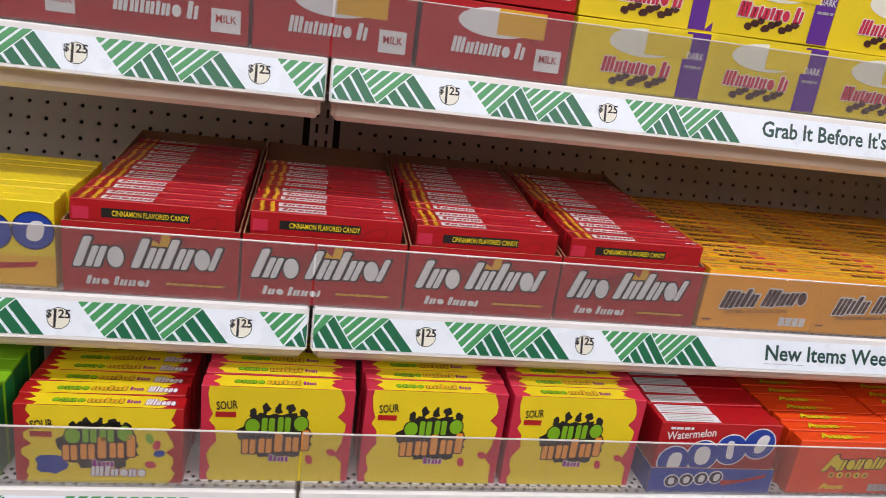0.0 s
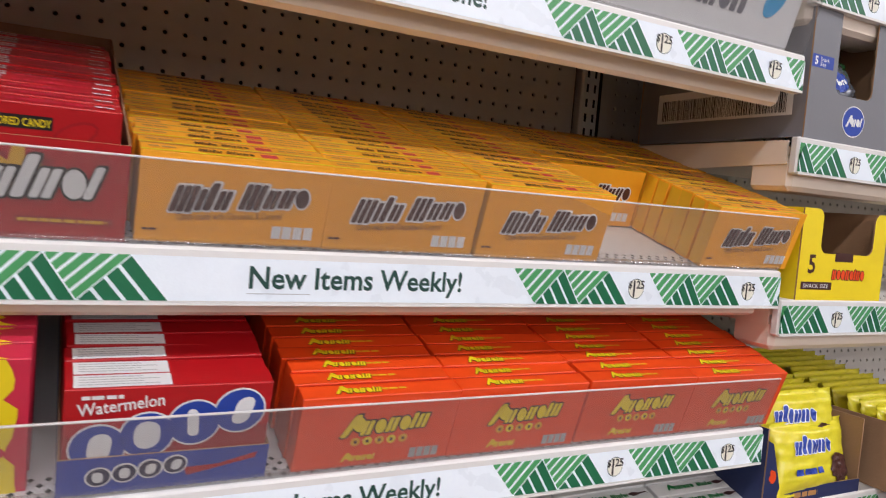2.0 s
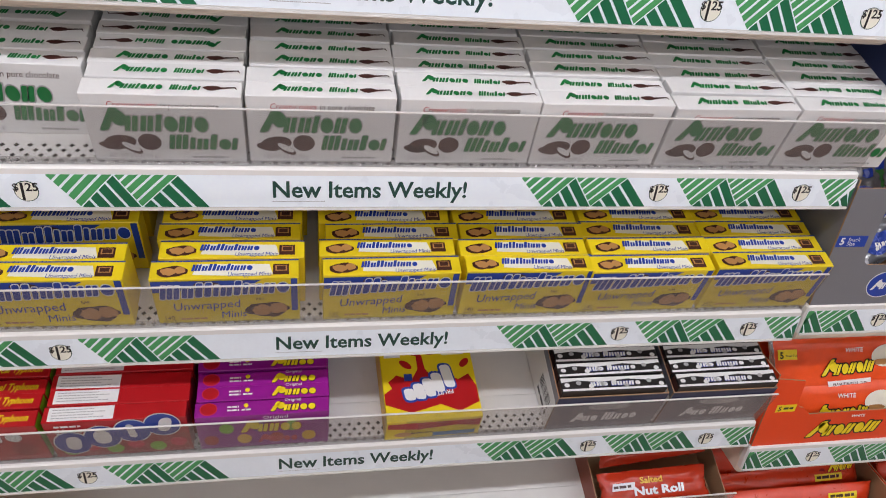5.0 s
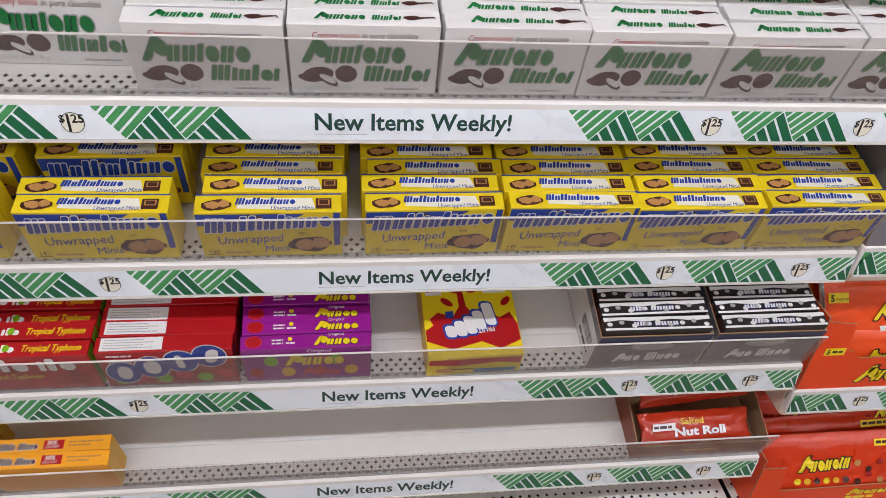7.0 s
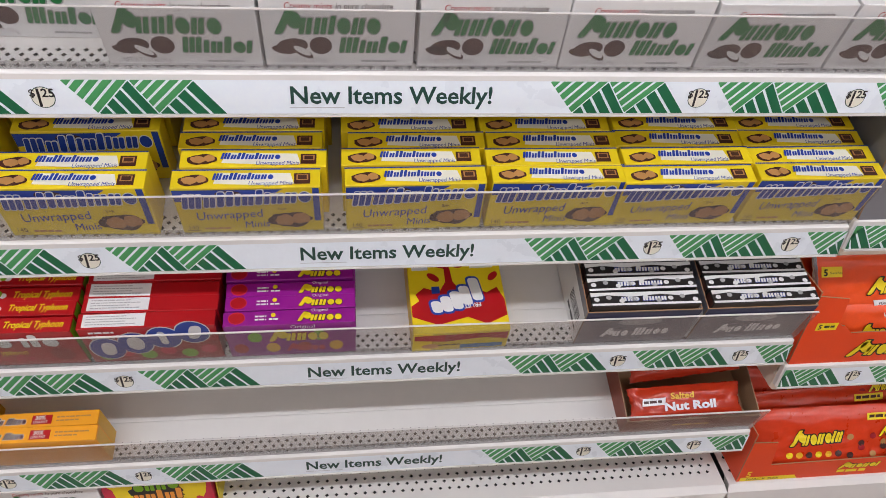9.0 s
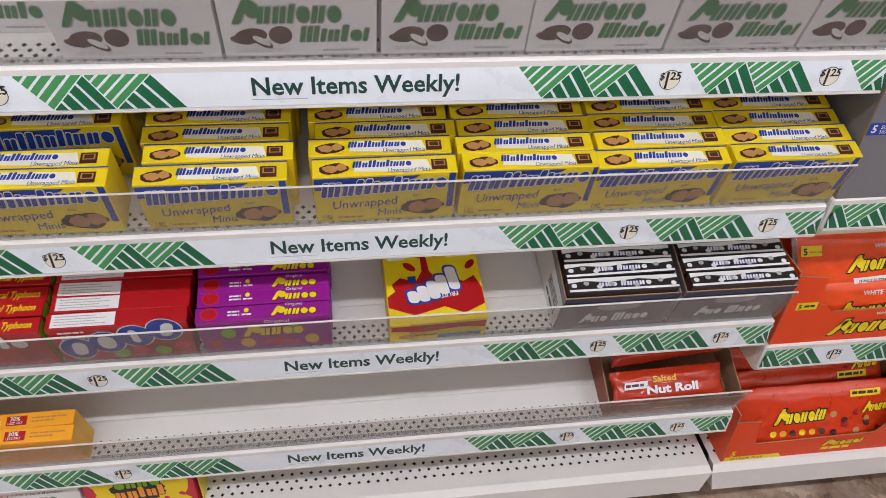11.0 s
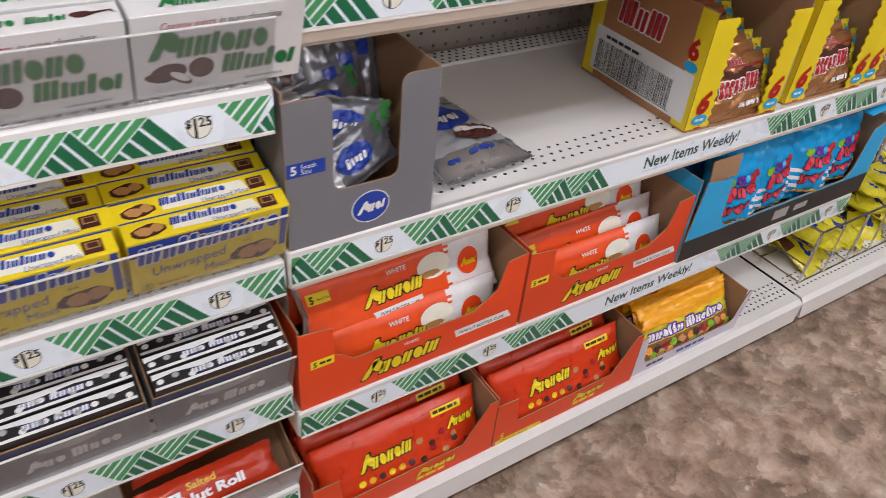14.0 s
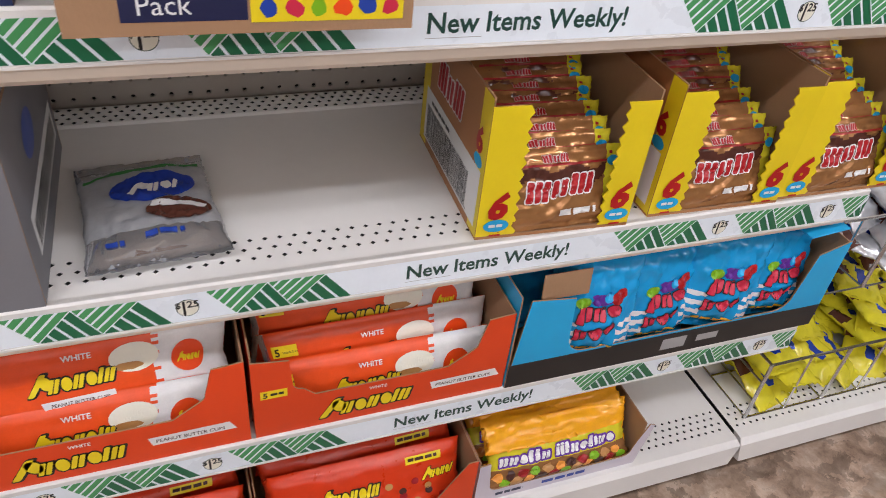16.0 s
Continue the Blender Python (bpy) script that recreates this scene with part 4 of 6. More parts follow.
def crisp():
    w, t, h = 0.1555, 0.0255, 0.0570
    tall = 0.0800
    f = Art()
    f.poly([(-w / 2 + 0.001, h - 0.002), (-w / 2 + 0.001, h - 0.016), (-0.02, h - 0.012), (0.03, h - 0.006), (w / 2 - 0.04, h - 0.002)], BLUE, 1)
    f.oval(-0.02, h - 0.007, 0.014, 0.004, BROWN, 2, 12)
    f.rect(w / 2 - 0.009, 0.014, w / 2 - 0.002, h - 0.001, BLUE, 1)
    f.mark("wnTTinTinno", -w / 2 + 0.006, 0.033, 0.138, 0.018, BLUE, WHITE, None, 3, 0.2, 0.05)
    f.words("Unwrapped", -w / 2 + 0.018, 0.0175, 0.0145, BLUE, 3, 0.0, width=0.072, shear=0.15, turn=0.05)
    f.words("Minis", -w / 2 + 0.068, 0.0065, 0.0125, BLUE, 3, 0.0, width=0.028, shear=0.15, turn=0.05)
    f.words("BAR", 0.030, 0.029, 0.005, BROWN, 3)
    f.splat(0.042, 0.016, 0.026, 0.0115, BROWN, 2, 24, 4, 0.22)
    f.splat(0.036, 0.0155, 0.013, 0.0085, TAN, 3, 16, 6, 0.3)
    f.splat(0.054, 0.018, 0.011, 0.008, TAN, 3, 16, 7, 0.3)
    f.words("140", -w / 2 + 0.006, 0.005, 0.008, BROWN, 2)
    f.rect(-w / 2 + 0.005, 0.0035, -w / 2 + 0.0195, 0.0042, BROWN, 2)
    f.fine(-w / 2 + 0.024, 0.005, 0.03, 0.0025, TAN)
    f.stretch(tall / h)
    p = Art()
    p.poly([(-0.034, 0.0055), (0.03, 0.0025), (0.05, 0.0045), (0.046, 0.019), (-0.03, 0.0205)], CREAM, 1)
    p.rect(-w / 2, t - 0.0018, w / 2, t, BLUE, 1)
    p.mark("wnTTinTinno", -0.036, 0.0105, 0.064, 0.0095, BLUE, None, None, 2, 0.2)
    p.words("Unwrapped Minis", 0.002, 0.0025, 0.0085, BLUE, 2, 0.0, width=0.046, shear=0.15)
    p.splat(-0.055, 0.0105, 0.017, 0.0085, BROWN, 1, 20, 4, 0.2)
    p.splat(-0.059, 0.0105, 0.009, 0.0062, TAN, 2, 14, 5, 0.25)
    p.splat(-0.047, 0.012, 0.007, 0.0055, TAN, 2, 14, 6, 0.25)
    p.rect(0.050, 0.004, 0.067, 0.0185, BROWN, 2)
    p.rect(0.0525, 0.009, 0.065, 0.0165, TAN, 3)
    p.rect(0.054, 0.010, 0.0635, 0.0155, BROWN, 4)
    return Kind("candy_box", "yellow peanut crisp candy carton with blue print", "candy box", carton_body("candy_box", w, t, tall, YELLOW, YELLOW),
                (("front_print", f.mesh("front_print", FRONT), "blue wordmark shapes and brown candy"), ("top_print", p.mesh("top_print", TOPP(tall)), "chocolate square and blue print")),
                "yellow candy boxes")


def fruit_chew():
    w, t, h = 0.158, 0.0204, 0.060
    tall = 0.083
    f = Art()
    f.mark("wiTo iTo", -0.07, 0.034, 0.13, 0.022, WHITE, DEEPRED, None, 1, 0.05)
    f.words("Tropical Typhoon", -0.06, 0.021, 0.012, YELLOW, 1, 0.01, width=0.075, shear=0.2)
    f.mark("wiTo iTo", -0.05, 0.008, 0.07, 0.012, PINK, None, None, 1, 0.05)
    f.oval(0.055, 0.02, 0.014, 0.012, DEEPRED, 1)
    f.stretch(tall / h)
    p = Art()
    p.mark("wiTo iTo", -0.066, 0.0055, 0.062, 0.0105, WHITE, None, None, 1, 0.05)
    p.oval(-0.014, 0.011, 0.004, 0.005, LIME, 3, 10)
    p.words("Tropical Typhoon", 0.002, 0.0065, 0.0125, YELLOW, 1, 0.02, width=0.068, shear=0.25)
    return Kind("candy_box", "red chewy fruit candy carton", "candy box", carton_body("candy_box", w, t, tall, RED, LIME),
                (("front_print", f.mesh("front_print", FRONT), "white wordmark shapes"), ("top_print", p.mesh("top_print", TOPP(tall)), "white and yellow print")),
                "fruit chew boxes")


def tart():
    w, t, h = 0.160, 0.0200, 0.058
    tall = 0.081
    f = Art()
    f.mark("Snnoo", -0.03, 0.028, 0.075, 0.020, YELLOW, DEEPRED, None, 1, 0.2)
    f.words("Original", 0.0, 0.0505, 0.008, WHITE, 1, 0.0, width=0.03)
    f.mark("Snnoo", -0.01, 0.008, 0.05, 0.014, PINK, None, None, 1, 0.2)
    for k in range(7):
        f.oval(-0.065 + k * 0.02, 0.016 + 0.02 * (k % 2), 0.009, 0.009, (RED, LIME, GOLD, VIOLET)[k % 4], 1, 14)
    f.stretch(tall / h)
    p = Art()
    p.oval(-0.064, 0.0105, 0.0092, 0.0075, RED, 2, 18)
    p.oval(-0.064, 0.0105, 0.0104, 0.0086, PINK, 1, 18)
    p.fine(-0.042, 0.011, 0.014, 0.0022, WHITE)
    p.fine(-0.042, 0.0065, 0.014, 0.0022, WHITE)
    p.oval(-0.02, 0.0135, 0.003, 0.003, YELLOW, 1, 10)
    p.fine(-0.025, 0.0065, 0.012, 0.0022, WHITE)
    p.mark("Snnoo", 0.008, 0.0035, 0.055, 0.012, YELLOW, DARK, None, 1, 0.25)
    p.words("Original", 0.026, 0.0165, 0.0055, WHITE, 1, 0.0, width=0.02)
    return Kind("candy_box", "purple tart candy carton", "candy box", carton_body("candy_box", w, t, tall, PURPLE, VIOLET),
                (("front_print", f.mesh("front_print", FRONT), "yellow wordmark shapes and round candies"), ("top_print", p.mesh("top_print", TOPP(tall)), "yellow wordmark shapes")),
                "tart candy boxes")


CINN, CTRAY, CARA, PEAN, MINT, CRISP = cinnamon(), cinnamon_tray(), caramel(), peanut(), mints(), crisp()
SOURX, SOURP, GUM, CHEW, TART = sour(0.164, 0.084, RED, True), sour(0.160, 0.108, PINK, False), gumdrop(), fruit_chew(), tart()
GUMS = gumdrop(0.160, 0.060)

# second shelf: cinnamon trays, caramel boxes
for k, x in enumerate((-0.166, 0.011, 0.188, 0.365)):
    CTRAY.at(S2 @ pose(x, 0.021, 0))
    rows(S2 @ pose(0, 0, 0.002), CINN, x, 0.0245 + (0.004 if k == 1 else 0), 14 if k != 1 else 11, 0.0226, 10 + k)
for k in range(5):
    x = 0.534 + k * 0.1557
    if k == 3:
        rows(S2, CARA, x, 0.150, 10, 0.0216, 30)
    else:
        rows(S2, CARA, x, 0.021, 16, 0.0216, 20 + k)

# third shelf: sour boxes, gumdrops, orange boxes
rows(S3, SOURX, -0.205, 0.024, 9, 0.0236, 40)
rows(S3, SOURP, -0.026, 0.032, 5, 0.0245, 41)
rows(S3, SOURP, 0.145, 0.032, 4, 0.0245, 42)
rows(S3, SOURP, 0.314, 0.032, 5, 0.0245, 43)
rows(S3 @ pose(0, 0, 0.002), GUM, 0.494, 0.024, 10, 0.0228, 44)
for k in range(4):
    rows(S3, PEAN, 0.676 + k * 0.1590, 0.021, 15, 0.0222, 46 + k)
tray = Art()
for k in range(4):
    tray.oval(-0.052 + k * 0.019, 0.016 + 0.002 * k, 0.010, 0.0095, WHITE, 1, 18)
    tray.oval(-0.052 + k * 0.019, 0.016 + 0.002 * k, 0.0085, 0.008, NAVY, 2, 18)
    tray.pill(-0.056 + k * 0.019, 0.011 + 0.002 * k, -0.048 + k * 0.019, 0.021 + 0.002 * k, WHITE, 3, 0.1 * (k - 1), 0.0, 0.45)
tray.poly([(0.015, 0.010), (0.07, 0.022), (0.072, 0.028), (0.04, 0.019), (0.012, 0.018)], RED, 1)
Kind("display_tray", "blue printed card tray holding gumdrop boxes", "display tray", tray_body(0.163, 0.30, 0.034, 0.034, BLUE),
     (("front_print", tray.mesh("front_print", FRONT), "white disc shapes and red ribbon"),)).at(S3 @ pose(0.494, 0.0215, 0))

# fourth shelf: mints
for k in range(6):
    rows(S4, MINT, 0.443 + k * 0.1463, 0.022, 11, 0.0246, 60 + k, flip={0: (3, 4, 5), 4: (6,), 5: (1,)}.get(k, ()))
rows(S4, MINT, 0.293, 0.062, 9, 0.0246, 70, flip=(3, 6))
rows(S4, MINT, 0.146, 0.062, 9, 0.0246, 71)

# fifth shelf: yellow crisp boxes
for k, (x, v, n) in enumerate(((0.126, 0.024, 7), (0.304, 0.022, 8), (0.490, 0.022, 8), (0.668, 0.022, 9), (0.8275, 0.022, 9), (0.984, 0.022, 9), (1.1415, 0.022, 9))):
    rows(S5, CRISP, x, v, n, 0.0268, 80 + k, jitter=0.006 if k < 4 else 0.0035, gaps={0: (2,), 1: (2,)}.get(k, ()))

# sixth shelf
rows(S6, CHEW, 0.183, 0.021, 12, 0.0216, 90)
rows(S6, CHEW, 0.020, 0.021, 12, 0.0216, 93)
rows(S6, GUMS, 0.3485, 0.021, 12, 0.0222, 91)
rows(S6, TART, 0.517, 0.021, 12, 0.0211, 92)

snack = Art()
snack.poly([(-0.063, 0.026), (-0.030, 0.012), (0.010, 0.022), (0.035, 0.010), (0.063, 0.022), (0.063, 0.046), (0.055, 0.066), (0.040, 0.058), (0.020, 0.068),
            (0.006, 0.062), (-0.004, 0.078), (-0.006, 0.100), (-0.014, 0.100), (-0.014, 0.078), (-0.024, 0.062), (-0.044, 0.070), (-0.056, 0.060), (-0.052, 0.050), (-0.063, 0.042)], RED, 1)
snack.splat(-0.011, 0.110, 0.021, 0.011, RED, 1, 18, 4, 0.3)
for k in range(4):
    snack.oval(0.006 + 0.006 * k, 0.102 + 0.007 * k, 0.0065, 0.0022, RED, 1, 10, 0.3 * k)
snack.oval(-0.030, 0.086, 0.010, 0.005, RED, 1, 12, -0.7)
snack.oval(0.052, 0.084, 0.009, 0.005, RED, 1, 12, 0.8)
for k, (u, v, hh) in enumerate(((-0.028, 0.030, 0.018), (-0.014, 0.031, 0.024), (0.000, 0.034, 0.028), (0.013, 0.040, 0.030), (0.028, 0.046, 0.036))):
    snack.pill(u - 0.0095, v - 0.003, u + 0.0095, v + hh + 0.003, BLUE, 2, -0.15, 0.0, 0.35)
    snack.pill(u - 0.0072, v, u + 0.0072, v + hh, WHITE, 3, -0.15, 0.0, 0.35)
snack.words("FRUIT", 0.030, 0.043, 0.009, WHITE, 4, 0.02, turn=math.pi + 0.1)
snack.rect(-0.034, 0.060, -0.023, 0.071, BLUE, 2)
snack.rect(0.022, 0.098, 0.054, 0.112, CREAM, 2)
snack.fine(0.024, 0.104, 0.028, 0.003, BROWN, 3)
snack.fine(0.006, 0.122, 0.042, 0.003, BROWN, 2)
snack.words("4", 0.057, 0.1290, 0.012, DARK, 2, 0.0, turn=math.pi)
snack.rect(-0.058, 0.098, -0.036, 0.110, WHITE, 2)
snack.fine(-0.057, 0.103, 0.020, 0.003, RED, 3)
snack.fine(-0.060, 0.124, 0.030, 0.003, BROWN, 2)
sf = Art()
sf.poly([(-0.062, 0.030), (-0.02, 0.024), (0.03, 0.030), (0.062, 0.024), (0.062, 0.042), (-0.062, 0.042)], RED, 1)
sf.rect(0.000, 0.004, 0.058, 0.014, SLATEBLUE, 1)
sf.oval(-0.04, 0.013, 0.012, 0.006, TAN, 1)
sf.fine(-0.03, 0.014, 0.03, 0.003, BROWN)
Kind("snack_box", "yellow and red fruit snack carton lying on its back", "snack box", carton_body("snack_box", 0.128, 0.135, 0.0470, YELLOW, GOLD),
     (("top_print", snack.mesh("top_print", TOPP(0.0470)), "red splashes and white wordmark shapes"), ("front_print", sf.mesh("front_print", FRONT), "")),
     ).at(S6 @ pose(0.735, 0.020, 0, 0, 0, 1.5))

sc = Art()
sc.rect(-0.073, 0.0008, 0.073, 0.0040, WHITE, 1)
sc.poly([(-0.073, 0.0200), (-0.073, 0.0135), (-0.05, 0.0160), (-0.02, 0.0128), (0.02, 0.0162), (0.05, 0.0130), (0.073, 0.015), (0.073, 0.0200)], WHITE, 1)
sc.mark("nno nnnn", -0.034, 0.0065, 0.062, 0.0085, WHITE, BLUE, None, 2, 0.1)
for k in range(9):
    sc.oval(-0.066 + k * 0.0165, 0.0095 + 0.003 * math.sin(k * 2.1), 0.0038, 0.0032, GREY if k % 2 else WHITE, 3, 8)
SNOW = Kind("candy_box", "dark brown and white chocolate drop carton", "candy box", carton_body("candy_box", 0.1475, 0.0208, 0.091, DARK, BROWN),
            (("top_print", sc.mesh("top_print", TOPP(0.091)), "white wavy band"),), "chocolate drop boxes")
sn = Art()
sn.rect(-0.077, 0.062, 0.077, 0.0825, NAVY, 2)
sn.oval(0.0, 0.058, 0.030, 0.010, GREY, 3, 20)
sn.mark("Sno wnoo", -0.048, 0.018, 0.096, 0.022, WHITE, None, None, 1, 0.05, 0.04)
sp = Art()
sp.poly([(-0.297, 0.001), (-0.002, 0.001), (-0.002, 0.068), (-0.297, 0.092)], WHITE, 1)
sp.bars(-0.06, 0.030, 0.045, 0.022, DARK, 2)
sp.fine(-0.06, 0.014, 0.045, 0.007, DARK, 2)
SNT = Kind("display_tray", "slate grey card tray of chocolate drop boxes", "display tray", tray_body(0.1555, 0.30, 0.083, 0.104, SLATE, WHITE),
           (("front_print", sn.mesh("front_print", FRONT), "pale wordmark shapes"),
            ("side_print", sp.mesh("side_print", SIDE_L(-0.07775)), "white side panel with small black print")), "grey trays")
for k, x in enumerate((0.972, 1.1345)):
    m = S6 @ pose(x, 0.021, 0)
    SNT.at(m)
    rows(S6 @ pose(0, 0, 0.002), SNOW, x, 0.0245, 9 if k else 8, 0.0232, 100 + k)

# seventh shelf: caramel boxes at its left end, a tray of nut bars at its right end
cut = Art()
cut.mark("wiTn wnno", -0.066, 0.005, 0.05, 0.010, BROWN, WHITE, None, 1, 0.3)
cut.rect(-0.008, 0.004, 0.018, 0.017, RED, 1)
cut.words("30%", -0.004, 0.0105, 0.008, WHITE, 2, 0.02)
cut.words("LESS FAT", -0.006, 0.0055, 0.0048, WHITE, 2, 0.01)
cut.fine(0.024, 0.012, 0.045, 0.002, TAN)
cut.fine(0.024, 0.007, 0.03, 0.002, TAN)
CARA2 = Kind("candy_box", "caramel-yellow candy carton with a red flash", "candy box", carton_body("candy_box", 0.157, 0.0215, 0.081, DUDS, GOLD),
             (("top_print", cut.mesh("top_print", TOPP(0.081)), "red flash and brown wordmark shapes"),), "caramel candy boxes")
rows(S7, CARA2, 0.165, 0.021, 2, 0.0220, 110)
rows(S7, CARA2, 0.000, 0.021, 4, 0.0220, 111)

REDFILM = film_plastic("red_wrapper", (0.45, 0.035, 0.012), 0.22)
nt = Art()
nt.fine(-0.03, 0.02, 0.06, 0.006, GOLD)
NUTTRAY = Kind("display_tray", "reddish brown card tray with nut bars", "display tray", tray_body(0.215, 0.26, 0.042, 0.075, card("tray_russet", (0.28, 0.06, 0.025)), BOARD),
               (("front_print", nt.mesh("front_print", FRONT), ""),))
NUTTRAY.at(S7 @ pose(1.110, 0.022, 0))
bar_me = bag_mesh("nut_bar", 0.185, 0.05, 0.022, lambda u, v: 0, [REDFILM], 5, 26, 12, 0.05)
ba = Art()
ba.words("Salted", -0.028, 0.006, 0.013, GOLD, 1, 0.03, width=0.038)
ba.words("Nut Roll", -0.040, -0.011, 0.017, WHITE, 1, 0.04, width=0.084)
ba.rect(-0.075, -0.002, -0.038, 0.009, WHITE, 1, 0.2)
ba.fine(-0.072, 0.0015, 0.03, 0.004, BROWN)
NUT = Kind("nut_bar", "red wrapped salted nut bar", "candy bar", bar_me, (("label_print", ba.mesh("label_print", TOPP(0.0235)), "white and gold print"),), "nut bars")
for k in range(3):
    NUT.at(S7 @ pose(1.102 + 0.004 * k, 0.056 + 0.058 * k, 0.032 + 0.026 * k, 26, 0, (2, 5, -3)[k]))

# top shelf: raisin boxes and a carton of taffy
def raisin(body, bandm, word):
    w, t, h = (0.172, 0.03, 0.078)
    f = Art()
    f.mark("wninino Ti", -0.05, 0.022, 0.085, 0.018, WHITE if body is RED else PINK, None if body is RED else WHITE, None, 2, 0.12)
    f.oval(0.0, 0.058, 0.045, 0.016, WHITE if body is RED else CREAM, 1, 26)
    f.rect(0.0, 0.046, 0.055, 0.074, GOLD if body is RED else YELLOW, 2)
    f.rect(0.048, 0.012 if body is RED else 0.0015, 0.078, 0.036 if body is RED else h - 0.0015, bandm, 1)
    f.words(word, 0.063, 0.022 if body is RED else 0.046, 0.0115, RED if body is RED else WHITE, 3, 0.01, width=0.022, centre=True)
    if body is not RED:
        for k in range(9):
            f.splat(-0.032 + k * 0.0075, 0.012 + 0.004 * (k % 3), 0.0065, 0.005, BROWN, 2, 9, k, 0.3)
        f.fine(0.052, 0.036, 0.022, 0.003, GREY, 3)
    lab = "red milk chocolate raisin carton" if body is RED else "yellow dark chocolate raisin carton with purple band"
    return Kind("candy_box", lab, "candy box", carton_body("candy_box", w, t, h, body, body), (("front_print", f.mesh("front_print", FRONT), ""),), "raisin boxes")


RAIM, RAID = raisin(RED, WHITE, "MILK"), raisin(YELLOW, VIOLET, "DARK")
for k, x in enumerate((-0.335, -0.172, 0.003, 0.182)):
    for tier in (0, 1):
        rows(S1 @ pose(0, 0, 0.079 * tier), RAIM, x, 0.024 + 0.004 * tier, 8, 0.0305, 120 + k + 10 * tier)
for k, x in enumerate((0.357, 0.512, 0.672)):
    for tier in (0, 1):
        rows(S1 @ pose(0, 0, 0.079 * tier), RAID, x, 0.024 + 0.005 * tier, 8, 0.0305, 140 + k + 10 * tier)
SILVER = film_plastic("silver_film", (0.55, 0.56, 0.58), 0.2, 0.85)
BLUEFILM = film_plastic("blue_film", (0.02, 0.10, 0.42), 0.25, 0.1)
tf = Art()
tf.mark("TooToino woTT", -0.105, 0.028, 0.23, 0.034, SLATE, None, None, 1, 0.1)
tf.oval(-0.170, 0.055, 0.014, 0.026, SKY, 1, 18, -0.5)
tf.oval(0.170, 0.055, 0.014, 0.026, SKY, 1, 18, -0.5)
TAFFY = Kind("display_carton", "white card carton of wrapped taffy, open on top", "display carton", tray_body(0.425, 0.30, 0.088, 0.20, WHITE, BOARD),
             (("front_print", tf.mesh("front_print", FRONT), "grey wordmark shapes and blue sweets"),))
TAFFY.at(S1 @ pose(0.978, 0.024, 0))
taffy_me = bag_mesh("taffy_bag", 0.12, 0.14, 0.05, lambda u, v: 1 if (int(u * 7) + int(v * 8)) % 3 else 0, [SILVER, BLUEFILM], 9)
TAF = Kind("candy_bag", "clear bag of blue wrapped taffy", "candy bag", taffy_me, (), "taffy bags")
for k in range(3):
    TAF.at(S1 @ pose(0.85 + 0.125 * k, 0.11, 0.055, 30, 0, 8 * k))

# the bay on the left: yellow gumdrop boxes and a green edge
yf = Art()
for k in range(4):
    yf.oval(-0.060 + k * 0.040, 0.052 + 0.003 * k, 0.0205, 0.0205, NAVY, 1, 22)
    yf.oval(-0.060 + k * 0.040, 0.052 + 0.003 * k, 0.0190, 0.0190, BLUE, 2, 22)
    yf.pill(-0.068 + k * 0.040, 0.041 + 0.003 * k, -0.052 + k * 0.040, 0.063 + 0.003 * k, WHITE, 3, 0.1 * (k - 1), 0.0, 0.45)
yf.rect(-0.08, 0.001, 0.08, 0.034, GOLD, 1)
yf.poly([(-0.07, 0.008), (0.06, 0.022), (0.064, 0.028), (-0.05, 0.018)], RED, 2)
YGUM = Kind("candy_box", "yellow gumdrop carton with blue discs", "candy box", carton_body("candy_box", 0.16, 0.022, 0.092, YELLOW, YELLOW),
            (("front_print", yf.mesh("front_print", FRONT), "blue discs with white shapes"),), "gumdrop boxes")
rows(S2, YGUM, -0.342, 0.026, 8, 0.023, 150)
LIMEBOX = Kind("candy_box", "green sour candy carton", "candy box", carton_body("candy_box", 0.16, 0.0225, 0.10, LIME, GREEN), (), "sour candy boxes")
rows(S3, LIMEBOX, -0.385, 0.028, 6, 0.024, 151)

# bottom deck: one mint carton and one sour carton
SOURP.at(B1 @ pose(0.292, 0.012, 0))
SOURP.at(B1 @ pose(0.292, 0.036, 0), ("front_print",))
MINT.at(B1 @ pose(0.135, 0.012, 0))
MINT.at(B1 @ pose(0.135, 0.037, 0), ("front_print",))
tagged(new("carton_divider", Solid().box(0, 0.0016, 0, 0.20, 0, 0.075, YELLOW).mesh("divider")), "thin yellow card divider standing on the deck", "divider").matrix_basis = B1 @ pose(0.376, 0.02, 0)


# ---- the next bay: cartons and pouches on flat shelves ----
def pouch(name, label, group, w, h, thick, mats, zone, art=None, seed=1, wrinkle=1.0, crimp=0.06, nx=24, ny=24):
    me = bag_mesh(name, w, h, thick, zone, mats, seed, nx, ny, crimp, wrinkle)
    parts = (("label_print", bag_print(art, w, h, thick, crimp, seed, wrinkle, nx, ny), "printed label shapes"),) if art else ()
    return Kind(name, label, "candy bag", me, parts, group)


def stand(x, y, z, lean, turn=0.0, roll=0.0):
    """A pouch set upright at (x, y, z), facing the aisle and leaning back."""
    return pose(x, y, z, 90 - lean, 0, 0) @ pose(0, 0, 0, 0, 0, roll) @ pose(0, 0, 0, 0, turn, 0)


def open_carton(w, d, h, outline, material, inner=None, back=None):
    """A shelf carton whose front is cut to an outline of (x, z)."""
    wall = 0.0022
    return card_case(w, d, outline, [(wall, 0), (d - wall, 0), (d - wall, h), (wall, h)], back or h, material, inner or BOARD, wall)


